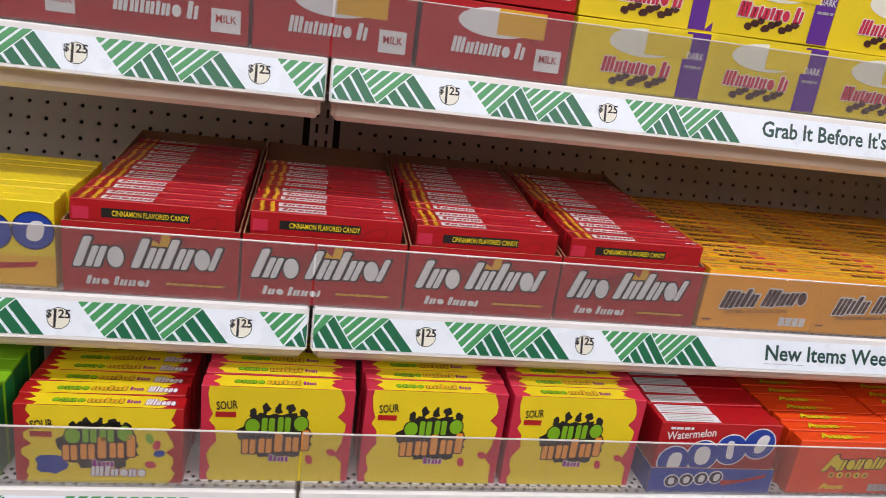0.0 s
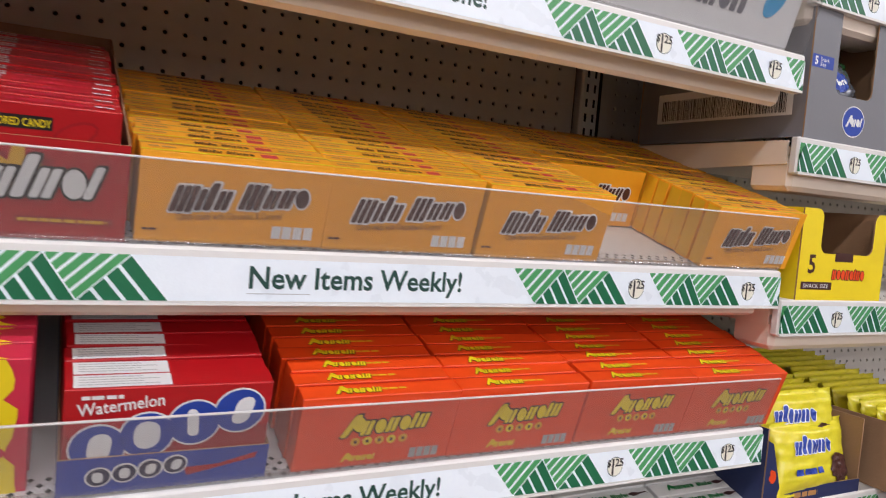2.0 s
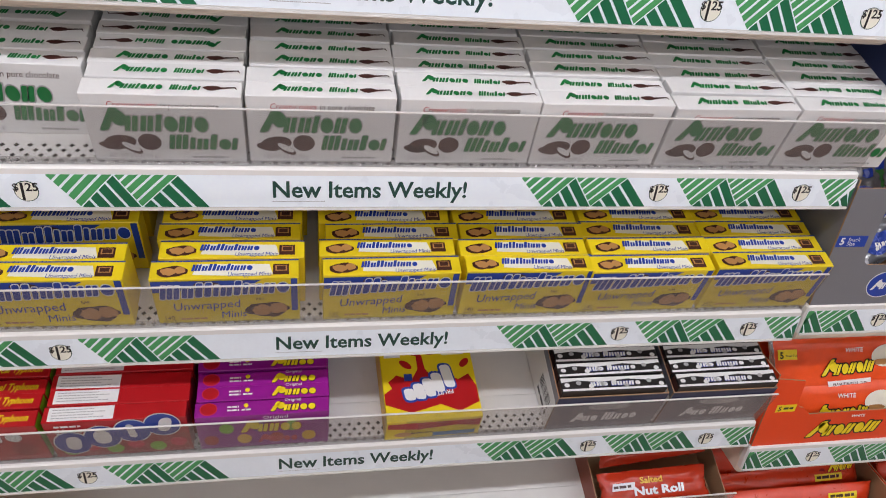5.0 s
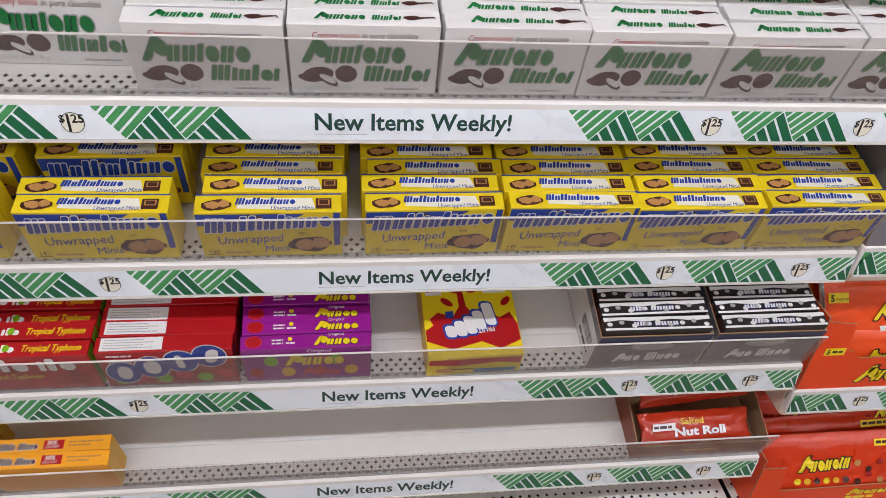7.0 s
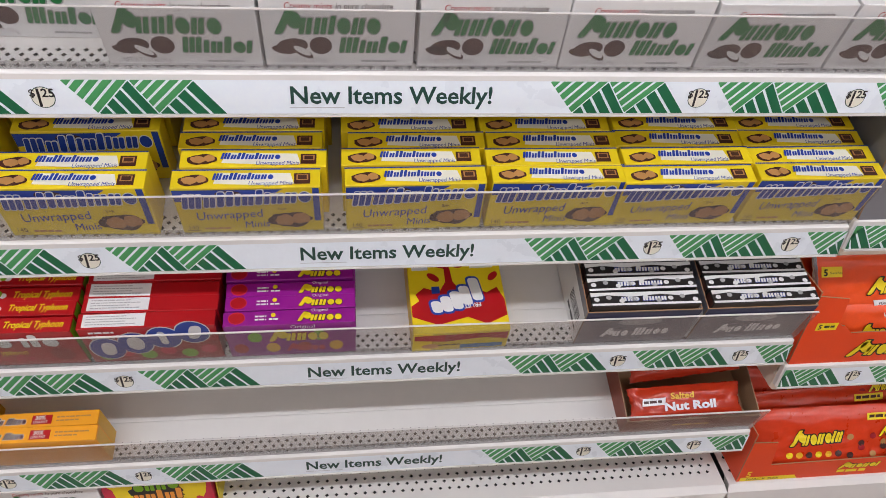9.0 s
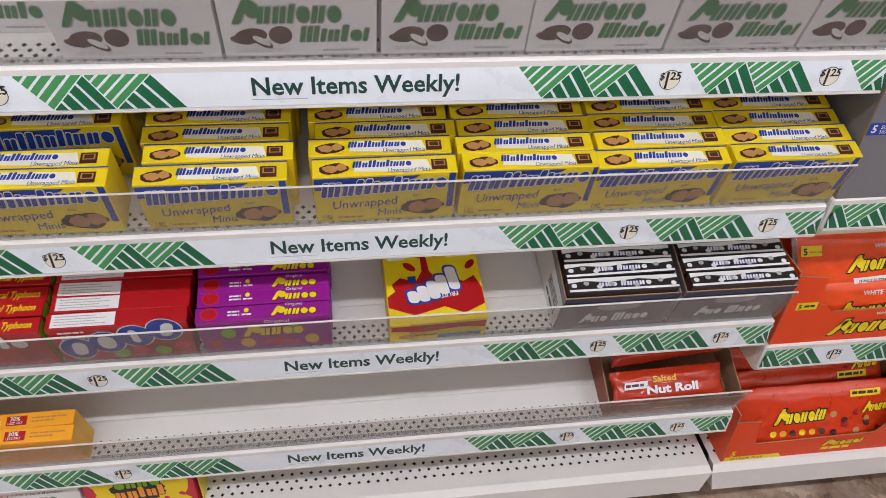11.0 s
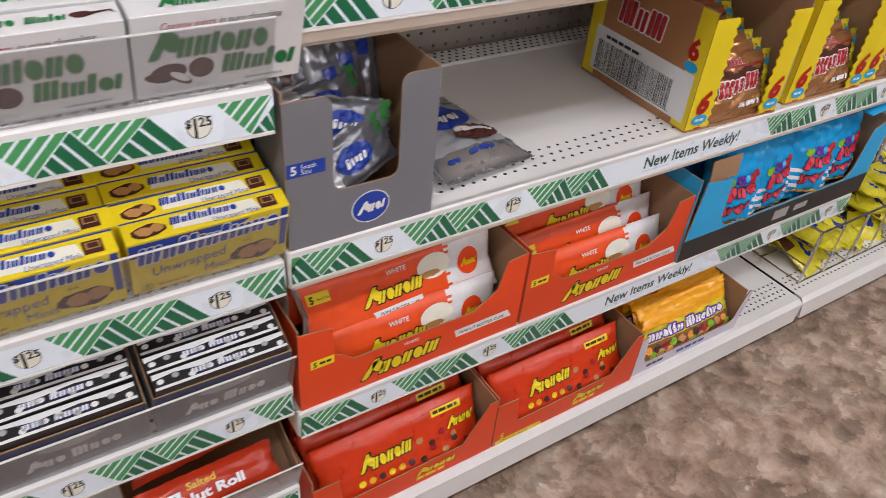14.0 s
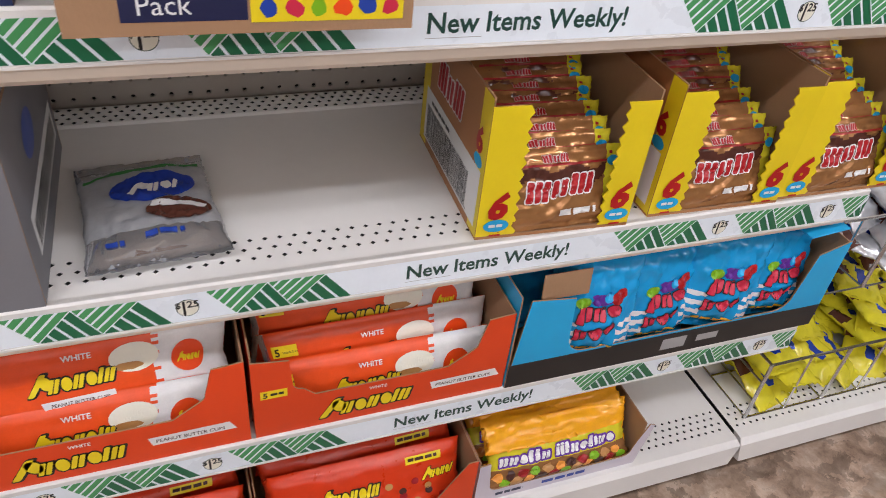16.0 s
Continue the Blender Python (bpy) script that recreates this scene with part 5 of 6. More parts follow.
def arc(cx, cz, r, a0, a1, n=6):
    return [(cx + r * math.cos(math.radians(a0 + (a1 - a0) * k / n)), cz + r * math.sin(math.radians(a0 + (a1 - a0) * k / n))) for k in range(n + 1)]


def notch(w, hl, hr, x0, x1, low, r=0.012):
    """The outline of a front panel with a rounded window cut from its top."""
    pts = [(-w / 2, 0), (w / 2, 0), (w / 2, hr)]
    pts += arc(x1 + r, hr - r, r, 90, 180) + arc(x1 - r, low + r, r, 360, 270) + arc(x0 + r, low + r, r, 270, 180) + arc(x0 - r, hl - r, r, 0, 90)
    return pts + [(-w / 2, hl)]


GREYCARD = card("carton_grey", (0.20, 0.20, 0.215), 0.5)
SILVER2 = film_plastic("silver_pouch", (0.60, 0.615, 0.64), 0.24, 0.45)
CLEARISH = film_plastic("pale_silver_film", (0.70, 0.72, 0.75), 0.17, 0.85)
SMOKE = film_plastic("dull_silver_film", (0.24, 0.25, 0.275), 0.3, 0.5)
BROWNFILM = film_plastic("brown_film", (0.09, 0.03, 0.02), 0.25)
BLUEF = film_plastic("royal_blue_film", (0.015, 0.045, 0.34), 0.25)
GREENF = film_plastic("green_film", (0.05, 0.22, 0.06), 0.25)
ORANGEF = film_plastic("orange_film", (0.74, 0.075, 0.010), 0.44)
REDORF = film_plastic("red_orange_film", (0.62, 0.042, 0.008), 0.36)
TRAYORANGE = card("carton_orange", (0.74, 0.075, 0.012), 0.42)
WHITEF = film_plastic("white_film", (0.72, 0.72, 0.71), 0.25)
YELLOWF = film_plastic("yellow_film", (0.66, 0.58, 0.03), 0.26)
AMBERF = film_plastic("amber_film", (0.84, 0.38, 0.015), 0.22)
GOLDF = film_plastic("gold_brown_film", (0.42, 0.20, 0.075), 0.2, 0.45)
SKYF = film_plastic("sky_blue_film", (0.010, 0.30, 0.62), 0.28)
PINKF = film_plastic("pink_film", (0.62, 0.03, 0.12), 0.22)

# patties in silver pouches: a grey carton and one loose pouch
pa = Art()
pa.oval(0.008, 0.022, 0.047, 0.028, BLUEF, 2, 30, 0.06)
pa.mark("Snoi", -0.022, 0.010, 0.056, 0.020, WHITE, None, None, 3, 0.25, 0.08)
pa.oval(0.030, -0.026, 0.035, 0.020, BROWNFILM, 4, 24, -0.05)
pa.poly([(0.000, -0.018), (0.056, -0.030), (0.061, -0.022), (0.004, -0.009)], WHITE, 5)
pa.poly([(-0.064, 0.052), (0.064, 0.062), (0.064, 0.070), (-0.064, 0.058)], GREENF, 1)
pa.fine(-0.05, -0.072, 0.02, 0.006, BLUE)
pa.fine(-0.01, -0.066, 0.04, 0.006, BLUE)
PATTY = pouch("candy_pouch", "silver pouch of chocolate mint patties", "patty pouches", 0.142, 0.196, 0.027, [SILVER2, CLEARISH],
              lambda u, v: 1 if v > 0.84 or v < 0.22 else 0, pa, 3, 0.75, 0.07, 40, 48)
PATTY.at(T5 @ pose(0.279, 0.133, 0.001, 0, 0, 5))

yk = Art()
yk.oval(0.008, 0.031, 0.0235, 0.0205, WHITE, 1, 26, 0.08)
yk.oval(0.008, 0.031, 0.0222, 0.0192, BLUE, 2, 26, 0.08)
yk.mark("Snoi", -0.010, 0.023, 0.034, 0.015, WHITE, None, None, 3, 0.25, 0.1)
yk.rect(-0.0870, 0.090, -0.045, 0.106, BLUE, 1)
yk.words("5", -0.083, 0.0935, 0.014, WHITE, 2, 0.03)
yk.words("Snack", -0.072, 0.0982, 0.0075, WHITE, 2, 0.0)
yk.words("Size", -0.072, 0.0922, 0.0075, WHITE, 2, 0.0)
ys = Art()
ys.rect(-0.26, 0.03, -0.02, 0.075, WHITE, 1)
ys.bars(-0.25, 0.034, 0.22, 0.03, DARK, 2)
ys.oval(-0.17, 0.115, 0.035, 0.022, BLUE, 1, 22)
YORK_BODY = open_carton(0.176, 0.300, 0.182, notch(0.176, 0.172, 0.180, -0.036, 0.042, 0.062), GREYCARD)
YORK = Kind("display_carton", "grey card carton of silver candy pouches, front torn open", "display carton", YORK_BODY,
            (("front_print", yk.mesh("front_print", FRONT), "blue oval and blue size flash"),
             ("side_print", ys.mesh("side_print", SIDE_L(-0.088)), "white barcode label"),
             ("side_print", ys.mesh("side_print", Matrix.Rotation(math.pi, 4, "Z") @ SIDE_L(-0.088) @ Matrix.Translation((0.30, 0, 0))), "white barcode label")), "grey cartons")
pb = Art()
pb.oval(0.0, 0.0, 0.025, 0.015, BLUE, 1, 22)
pb.mark("Tini", -0.016, -0.006, 0.030, 0.010, WHITE, None, None, 2, 0.25)
MINI = pouch("candy_pouch", "shiny silver mint patty pouch stuffed into a carton", "patty pouches", 0.110, 0.150, 0.030, [SMOKE, BLUEF, GREENF, BROWNFILM, SILVER2],
             lambda u, v: 3 if (u < 0.22 and 0.25 < v < 0.5) or (u > 0.66 and v < 0.28) or (0.4 < u < 0.52 and 0.66 < v < 0.8) else (2 if 0.84 < v < 0.89 and u < 0.5 else (1 if v < 0.10 else (4 if math.sin(9 * u + 5 * v) > 0.75 else 0))), pb, 11, 1.3, 0.06, 34, 40)


SLIM = pouch("candy_pouch", "narrow silver mint patty pouch standing edge-on", "patty pouches", 0.050, 0.165, 0.024, [SMOKE, BLUEF, SILVER2],
             lambda u, v: 1 if 0.35 < u < 0.7 and 0.52 < v < 0.66 else (2 if v > 0.9 or u < 0.2 else 0), None, 13, 1.5, 0.05, 16, 34)
FOLD = pouch("candy_pouch", "folded silver mint patty pouch with a blue oval", "patty pouches", 0.112, 0.060, 0.022, [SMOKE, SILVER2, GREENF],
             lambda u, v: 1 if u < 0.28 else (2 if u > 0.86 and v > 0.6 else 0), pb, 17, 1.5, 0.05, 30, 20)


def fill_york(base, seed, n=4):
    """A carton of patty pouches: folded ones in the cut-out, narrow ones upright behind, broad ones at the back."""
    rng = random.Random(seed)
    YORK.at(base)
    FOLD.at(base @ stand(-0.004, 0.040, 0.074, 24, 6, 20))
    FOLD.at(base @ stand(0.004, 0.068, 0.098, 30, -8, -14))
    FOLD.at(base @ stand(-0.012, 0.094, 0.112, 26, 8, 10))
    for k in range(3):
        SLIM.at(base @ stand(0.002 + 0.030 * k, 0.110 + 0.020 * k, 0.122 + 0.006 * k, 20, 12 - 8 * k, 10 - 6 * k))
    MINI.at(base @ stand(-0.042, 0.118, 0.110, 18, 8, 6))
    for k in range(n):
        MINI.at(base @ stand(-0.020 + 0.012 * (k % 4), 0.165 + 0.022 * k, 0.102 + rng.uniform(-0.004, 0.008), 14, rng.uniform(-12, 12), rng.uniform(-8, 8)))


fill_york(T5 @ pose(0.093, 0.010, 0), 1)
fill_york(T2 @ pose(0.103, 0.012, 0), 2, 2)
fill_york(T2 @ pose(0.292, 0.012, 0), 3, 2)

# wafer bar cartons: yellow torn fronts, brown sides
WAFER = card("carton_tan", (0.42, 0.20, 0.085), 0.5)


def wafer_carton():
    w, d, h = 0.196, 0.245, 0.178
    return [p for p in open_carton(w, d, h, [(-w / 2, 0), (w / 2, 0), (w / 2, 0.004), (-w / 2, 0.004)], WAFER)]


def torn_panel(x_out, x_in, h, seed):
    """A front flap with a zigzag perforation along its free edge, wider at its foot."""
    rng, pts = random.Random(seed), []
    lean = 0.35 * (x_out - x_in)
    for k in range(23):
        f = k / 22
        pts.append((x_in + 0.10 * lean * f + (0.0026 if k % 2 else -0.0026) + rng.uniform(-0.0008, 0.0008), h * f))
    return Solid().plate([(x_out, 0)] + pts + [(x_out, h)] if x_out < x_in else pts + [(x_out, h), (x_out, 0)], 0.0018, YELLOW,
                         Matrix(((1, 0, 0, 0), (0, 0, -1, 0.002), (0, 1, 0, 0), (0, 0, 0, 1)))).mesh("flap")


six = Art()
six.words("6", -0.014, 0.029, 0.046, RED, 1, 0.05, shear=0.2)
six.oval(0.0, 0.0185, 0.0155, 0.0085, SKY, 1, 20)
six.fine(-0.009, 0.0165, 0.018, 0.004, WHITE)
six.rect(-0.007, 0.004, 0.007, 0.0065, RED, 1)
ws = Art()
ws.rect(-0.235, 0.003, 0.0, 0.176, WAFER, 0)
ws.rect(-0.030, 0.003, -0.001, 0.177, YELLOW, 1)
ws.rect(-0.243, 0.003, -0.215, 0.177, YELLOW, 1)
ws.rect(-0.225, 0.012, -0.010, 0.085, WHITE, 2)
ws.bars(-0.215, 0.018, 0.17, 0.046, DARK, 3)
ws.rect(-0.217, 0.016, -0.040, 0.0172, DARK, 3)
ws.fine(-0.20, 0.070, 0.08, 0.005, DARK, 3)
ws.mark("wiiw", -0.185, 0.105, 0.10, 0.040, RED, WHITE, None, 3, 0.1)
ws.words("6", -0.034, 0.105, 0.040, RED, 3, 0.05)
ws.oval(-0.022, 0.094, 0.013, 0.008, SKY, 3, 16)
WAF = Kind("display_carton", "tan and yellow wafer bar carton with torn-open front", "display carton", wafer_carton(),
           (("flap", torn_panel(-0.098, -0.052, 0.168, 2), "yellow card flap with zigzag torn edge"),
            ("flap", torn_panel(0.098, 0.058, 0.166, 3), "yellow card flap with zigzag torn edge"),
            ("six_mark", six.mesh("six_mark", FRONT @ Matrix.Translation((-0.075, 0.0, 0.0006))), "red figure six over a blue oval"),
            ("six_mark", six.mesh("six_mark", FRONT @ Matrix.Translation((0.079, 0.0, 0.0006))), "red figure six over a blue oval"),
            ("side_print", ws.mesh("side_print", SIDE_L(-0.098)), "yellow edges and white barcode label")), "wafer cartons")
wa = Art()
wa.mark("wiiw", -0.052, -0.012, 0.092, 0.026, RED, WHITE, None, 1, 0.12, 0.12)
wa.fine(-0.005, -0.030, 0.05, 0.008, WHITE)
wa.rect(-0.062, 0.030, 0.058, 0.0325, DEEPRED, 1)
wa.mark("wiiw", -0.028, 0.034, 0.034, 0.008, RED, WHITE, None, 1, 0.1)
wa.oval(0.066, 0.030, 0.0085, 0.006, SKY, 1, 14)
wa.rect(0.060, 0.0375, 0.066, 0.0405, RED, 1)
WPACK = pouch("wafer_pack", "brown and gold film pack of wafer bars", "wafer packs", 0.158, 0.096, 0.022, [GOLDF, BROWNFILM, YELLOWF],
              lambda u, v: 2 if u > 0.87 else (1 if 0.62 < v + 0.05 * math.sin(u * 19) < 0.78 else 0), wa, 21, 1.1, 0.05, 44, 34)
wt = Art()
wt.mark("wiiw", -0.045, -0.006, 0.085, 0.030, RED, WHITE, None, 1, 0.12, 0.1)
wt.words("6", 0.054, 0.004, 0.036, RED, 1, 0.05)
wt.oval(0.066, -0.010, 0.011, 0.009, SKY, 1, 14)
wt.fine(-0.02, -0.026, 0.055, 0.009, WHITE)
WTALL = pouch("wafer_pack", "crinkled brown and gold film pack of wafer bars standing upright", "wafer packs", 0.160, 0.130, 0.024, [GOLDF, BROWNFILM, YELLOWF],
              lambda u, v: 2 if u > 0.85 else (1 if v < 0.3 else 0), wt, 23, 1.8, 0.05)
for k, (x, turn) in enumerate(((0.720, -3), (0.951, -2), (1.152, -1))):
    base = T5 @ pose(x, 0.014, 0, 0, 0, turn)
    WAF.at(base)
    for j in range(8):
        WPACK.at(base @ stand((0.006, -0.002, 0.003, 0, -0.003, 0.002, -0.002, 0.001)[j], 0.030 + 0.017 * j, 0.046 + 0.0085 * j, 18 + 5 * min(j, 4), (3, -2, 2, -1, 2, -2, 1, 0)[j], (0, 1, -1, 1, 0, -1, 1, 0)[j]))
    WTALL.at(base @ stand(0.002, 0.190, 0.128 + 0.006 * k, 24, (2, -3, 4)[k]))

# white peanut cup trays
def cup_tray(w):
    h = 0.138
    pts = [(-w / 2, 0), (w / 2, 0), (w / 2, h)] + [(w / 2 - 0.036, h - 0.004)] + arc(w / 2 - 0.056, 0.094, 0.010, 0, -60) + [(w / 2 - 0.085, 0.062)]
    pts += [(-w / 2 + 0.075, 0.060)] + arc(-w / 2 + 0.06, 0.086, 0.012, 270, 180) + [(-w / 2 + 0.045, h - 0.012), (-w / 2, h - 0.006)]
    return open_carton(w, 0.26, h, pts, TRAYORANGE, BOARD, 0.16)


ct = Art()
ct.mark("Snonoin", -0.090, 0.012, 0.120, 0.030, YELLOW, DARK, None, 1, 0.28, 0.05, 0.0006)
ct.words("WHITE", -0.024, 0.0490, 0.0075, WHITE, 1, 0.02)
ct.poly([(0.062, 0.026), (0.158, 0.028), (0.150, 0.042), (0.058, 0.040)], WHITE, 1)
ct.words("PEANUT BUTTER CUPS", 0.066, 0.0305, 0.0075, BROWN, 2, 0.01, width=0.078)
ct.rect(-0.158, 0.068, -0.126, 0.082, YELLOW, 1)
ct.words("5", -0.155, 0.0705, 0.012, DARK, 2, 0.03)
ct.fine(-0.146, 0.073, 0.017, 0.004, DARK)
cp = Art()
cp.mark("Snonoin", -0.068, -0.014, 0.094, 0.024, YELLOW, DARK, None, 1, 0.28, 0.05, 0.0006)
cp.words("WHITE", -0.026, 0.022, 0.010, WHITE, 1, 0.02)
cp.poly([(-0.050, -0.034), (0.026, -0.031), (0.024, -0.020), (-0.054, -0.023)], WHITE, 1)
cp.words("PEANUT BUTTER CUPS", -0.044, -0.0300, 0.0062, BROWN, 2, 0.01, width=0.062)
cp.rect(-0.145, 0.014, -0.112, 0.030, YELLOW, 1)
cp.words("5", -0.142, 0.0165, 0.014, DARK, 2, 0.03)
cp.words("Snack Size", -0.132, 0.019, 0.005, DARK, 2)
cp.oval(0.050, 0.014, 0.028, 0.018, CREAM, 1, 22)
cp.splat(0.044, 0.004, 0.018, 0.006, TAN, 2, 14, 3, 0.3)
cp.oval(0.112, 0.004, 0.020, 0.020, ORANGE, 1, 22)
cp.mark("Snonoi", 0.098, -0.002, 0.028, 0.011, YELLOW, None, None, 2, 0.2)
rngz = random.Random(8)
JAG = [0.012 * rngz.uniform(-1, 1) for _ in range(40)]
CUPS = pouch("candy_pouch", "orange and white film pack of peanut butter cups", "cup packs", 0.315, 0.096, 0.013, [ORANGEF, WHITEF, CLEARISH],
             lambda u, v: 2 if u < 0.035 else (1 if u > 0.735 + JAG[int(v * 30)] else 0), cp, 5, 0.4, 0.04, 40, 24)
for k, (x, w) in enumerate(((0.181, 0.346), (0.527, 0.334))):
    TR = Kind("display_tray", "orange card tray of white peanut butter cup packs", "display tray", cup_tray(w),
              (("front_print", ct.mesh("front_print", FRONT), "yellow wordmark shapes and white banner"),), "orange trays")
    base = T6 @ pose(x, 0.012, 0)
    TR.at(base)
    heights = (0.034, 0.096, 0.114, 0.122, 0.128) if k == 0 else (0.032, 0.052, 0.090, 0.110, 0.122)
    for j in range(5):
        CUPS.at(base @ stand((-0.004, 0.006, -0.003, 0.002, 0)[j], 0.034 + 0.034 * j, heights[j], 24, (0, 2, -2, 1, 0)[j]))

# lollipop carton
LOLLY_OUT = [(-0.27, 0), (0.27, 0), (0.268, 0.168), (0.215, 0.150)] + arc(0.175, 0.075, 0.028, 0, -90) + arc(-0.155, 0.077, 0.030, 270, 180) + [(-0.190, 0.150), (-0.255, 0.158)]
ll = Art()
ll.rect(-0.2695, 0.0005, 0.2695, 0.044, DARK, 1)
ll.fine(-0.02, 0.012, 0.05, 0.022, GREY, 2, 2)
ll.fine(0.042, 0.017, 0.045, 0.013, GREY, 2, 5)
LOLLY = Kind("display_carton", "sky-blue lollipop carton with a black base band", "display carton", open_carton(0.54, 0.22, 0.165, LOLLY_OUT, SKY),
             (("front_print", ll.mesh("front_print", FRONT), "black band with grey marks"),
              ("torn_tab", Solid().box(-0.235, -0.165, -0.004, -0.0015, 0.145, 0.185, BOARD, 0.0008, pose(0, 0, 0, -6)).mesh("torn_tab"), "torn brown card tab"),
              ("end_flap", Solid().box(0.20, 0.268, 0.0, 0.10, 0.166, 0.169, SKY, 0.0008, pose(0, 0, 0, 0, -6)).mesh("end_flap"), "")))
lbase = T6 @ pose(0.966, 0.008, 0)
LOLLY.at(lbase)
lo = Art()
lo.mark("Tino", -0.034, -0.022, 0.066, 0.026, PINK, DARK, None, 2, 0.1, 0.25)
lo.mark("noo", -0.032, -0.050, 0.062, 0.026, PINK, DARK, None, 2, 0.1, 0.25)
lo.splat(0.002, 0.014, 0.018, 0.012, VIOLET, 1, 14, 3)
lo.oval(0.026, 0.020, 0.009, 0.014, RED, 2, 14, -0.5)
lo.oval(-0.026, 0.010, 0.012, 0.009, LIME, 2, 14)
lo.oval(0.010, 0.018, 0.007, 0.008, SKY, 2, 12)
lo.fine(-0.035, -0.068, 0.07, 0.006, GOLD)
POP = pouch("lollipop_bag", "sky-blue film bag of ring lollipops", "lollipop bags", 0.136, 0.172, 0.048, [SKYF, WHITEF],
            lambda u, v: 1 if (0.08 < v < 0.36 and int(v * 24 + 1.5 * math.sin(u * 9)) % 2 and (u < 0.3 or u > 0.75)) else 0, lo, 31, 1.5)
for k, x in enumerate((-0.135, -0.030, 0.080, 0.180)):
    POP.at(lbase @ stand(x, (0.058, 0.066, 0.058, 0.068)[k], (0.100, 0.096, 0.106, 0.100)[k], 12, (-6, 5, -6, 5)[k], (-5, -2, -12, -8)[k]))
PLAINPOP = pouch("lollipop_bag", "sky-blue film bag of lollipops standing behind others", "lollipop bags", 0.130, 0.165, 0.050, [SKYF, PINKF],
                 lambda u, v: 1 if 0.3 < u < 0.42 and 0.62 < v < 0.74 else 0, None, 33, 1.6)
for k, x in enumerate((-0.185, -0.09, 0.02, 0.120, 0.195)):
    PLAINPOP.at(lbase @ stand(x, 0.142 + 0.012 * (k % 2), 0.098 + 0.006 * (k % 3), 16, (8, -12, 14, -9, 6)[k], (12, -8, 10, -14, 4)[k]))


# peanut piece trays on the base deck
def piece_tray(w):
    h = 0.122
    pts = [(-w / 2, 0), (w / 2, 0), (w / 2, h), (w / 2 - 0.016, h)] + [(w / 2 - 0.062, 0.046), (-w / 2 + 0.050, 0.042), (-w / 2 + 0.042, h - 0.020), (-w / 2, h - 0.018)]
    return open_carton(w, 0.26, h, pts, TRAYORANGE, BOARD, 0.14)


pt = Art()
pt.mark("Snonoi", 0.012, 0.020, 0.075, 0.016, YELLOW, DARK, None, 1, 0.28, 0.03)
pt.fine(0.015, 0.010, 0.055, 0.007, YELLOW, 1, 3)
pt.poly([(-0.160, 0.001), (-0.055, 0.001), (-0.062, 0.011), (-0.160, 0.011)], YELLOW, 1)
pt.words("5", -0.152, 0.013, 0.019, YELLOW, 1, 0.03)
pt.words("SNACK SIZE", -0.150, 0.003, 0.0075, BROWN, 2, 0.0, width=0.06)
pp = Art()
pp.mark("Snonoin", -0.085, -0.010, 0.098, 0.026, YELLOW, DARK, None, 1, 0.28, 0.05, 0.0006)
for k in range(6):
    pp.oval(-0.082 + 0.018 * k, -0.026, 0.0062, 0.0055, (YELLOW, GOLD, BROWN)[k % 3], 1, 14)
for k in range(9):
    pp.oval(0.03 + 0.022 * (k % 5), -0.03 + 0.02 * (k // 5) + 0.012 * (k % 2), 0.0065, 0.0055, (BROWN, DEEPRED, TAN)[k % 3], 1, 12)
pp.mark("Snonoi", 0.085, 0.000, 0.055, 0.018, YELLOW, DARK, None, 2, 0.28, 0.06)
pp.rect(0.060, 0.030, 0.120, 0.042, YELLOW, 1)
pp.fine(0.064, 0.034, 0.05, 0.005, BROWN, 2)
PIECE = pouch("candy_pouch", "red-orange film pack of peanut candy pieces", "piece packs", 0.305, 0.112, 0.017, [REDORF], lambda u, v: 0, pp, 6, 0.8, 0.04, 36, 22)
for k, (x, w) in enumerate(((0.183, 0.330), (0.517, 0.332))):
    TR = Kind("display_tray", "orange card tray of peanut candy packs on the base deck", "display tray", piece_tray(w),
              (("front_print", pt.mesh("front_print", FRONT), "yellow size flash and wordmark shapes"),), "orange trays")
    base = B2 @ pose(x, 0.004, 0)
    TR.at(base)
    for j in range(5):
        PIECE.at(base @ stand(0.004 * (-1) ** j, 0.042 + 0.032 * j, (0.058, 0.068, 0.098, 0.112, 0.118)[j], 32, (0, 3, -2, 2, -1)[j], (0, 0, 1, -1, 0)[j]))

# gummy patty tray: pale front, amber pouches
LILAC = card("carton_lilac", (0.62, 0.58, 0.64), 0.45)
KO = [(-0.152, 0), (0.152, 0), (0.168, 0.098), (0.158, 0.102), (0.142, 0.058)] + arc(0.122, 0.042, 0.016, 0, -90) + arc(-0.114, 0.040, 0.014, 270, 180) + [(-0.134, 0.100), (-0.152, 0.098)]
kb = Art()
kb.fine(-0.03, 0.010, 0.085, 0.008, BLUE, 1, 9)
kb.fine(-0.115, 0.010, 0.05, 0.007, NAVY, 1, 4)
KT = Kind("display_tray", "pale lilac card tray of yellow gummy pouches", "display tray", open_carton(0.304, 0.24, 0.105, KO, LILAC, BOARD, 0.125),
          (("front_print", kb.mesh("front_print", FRONT), "blue lettering"),))
kbase = B2 @ pose(0.842, 0.008, 0)
KT.at(kbase)
ka = Art()
ka.mark("nnoTTn wnoTino", -0.118, -0.012, 0.225, 0.020, WHITE, VIOLET, None, 2, 0.1, 0.0, 0.002)
for k in range(22):
    ka.splat(-0.118 + 0.0112 * k, -0.030 - 0.012 * (k % 2), 0.012, 0.010, (PEACH, LIME, BROWN, TAN, DEEPRED)[k % 5], 1, 10, k)
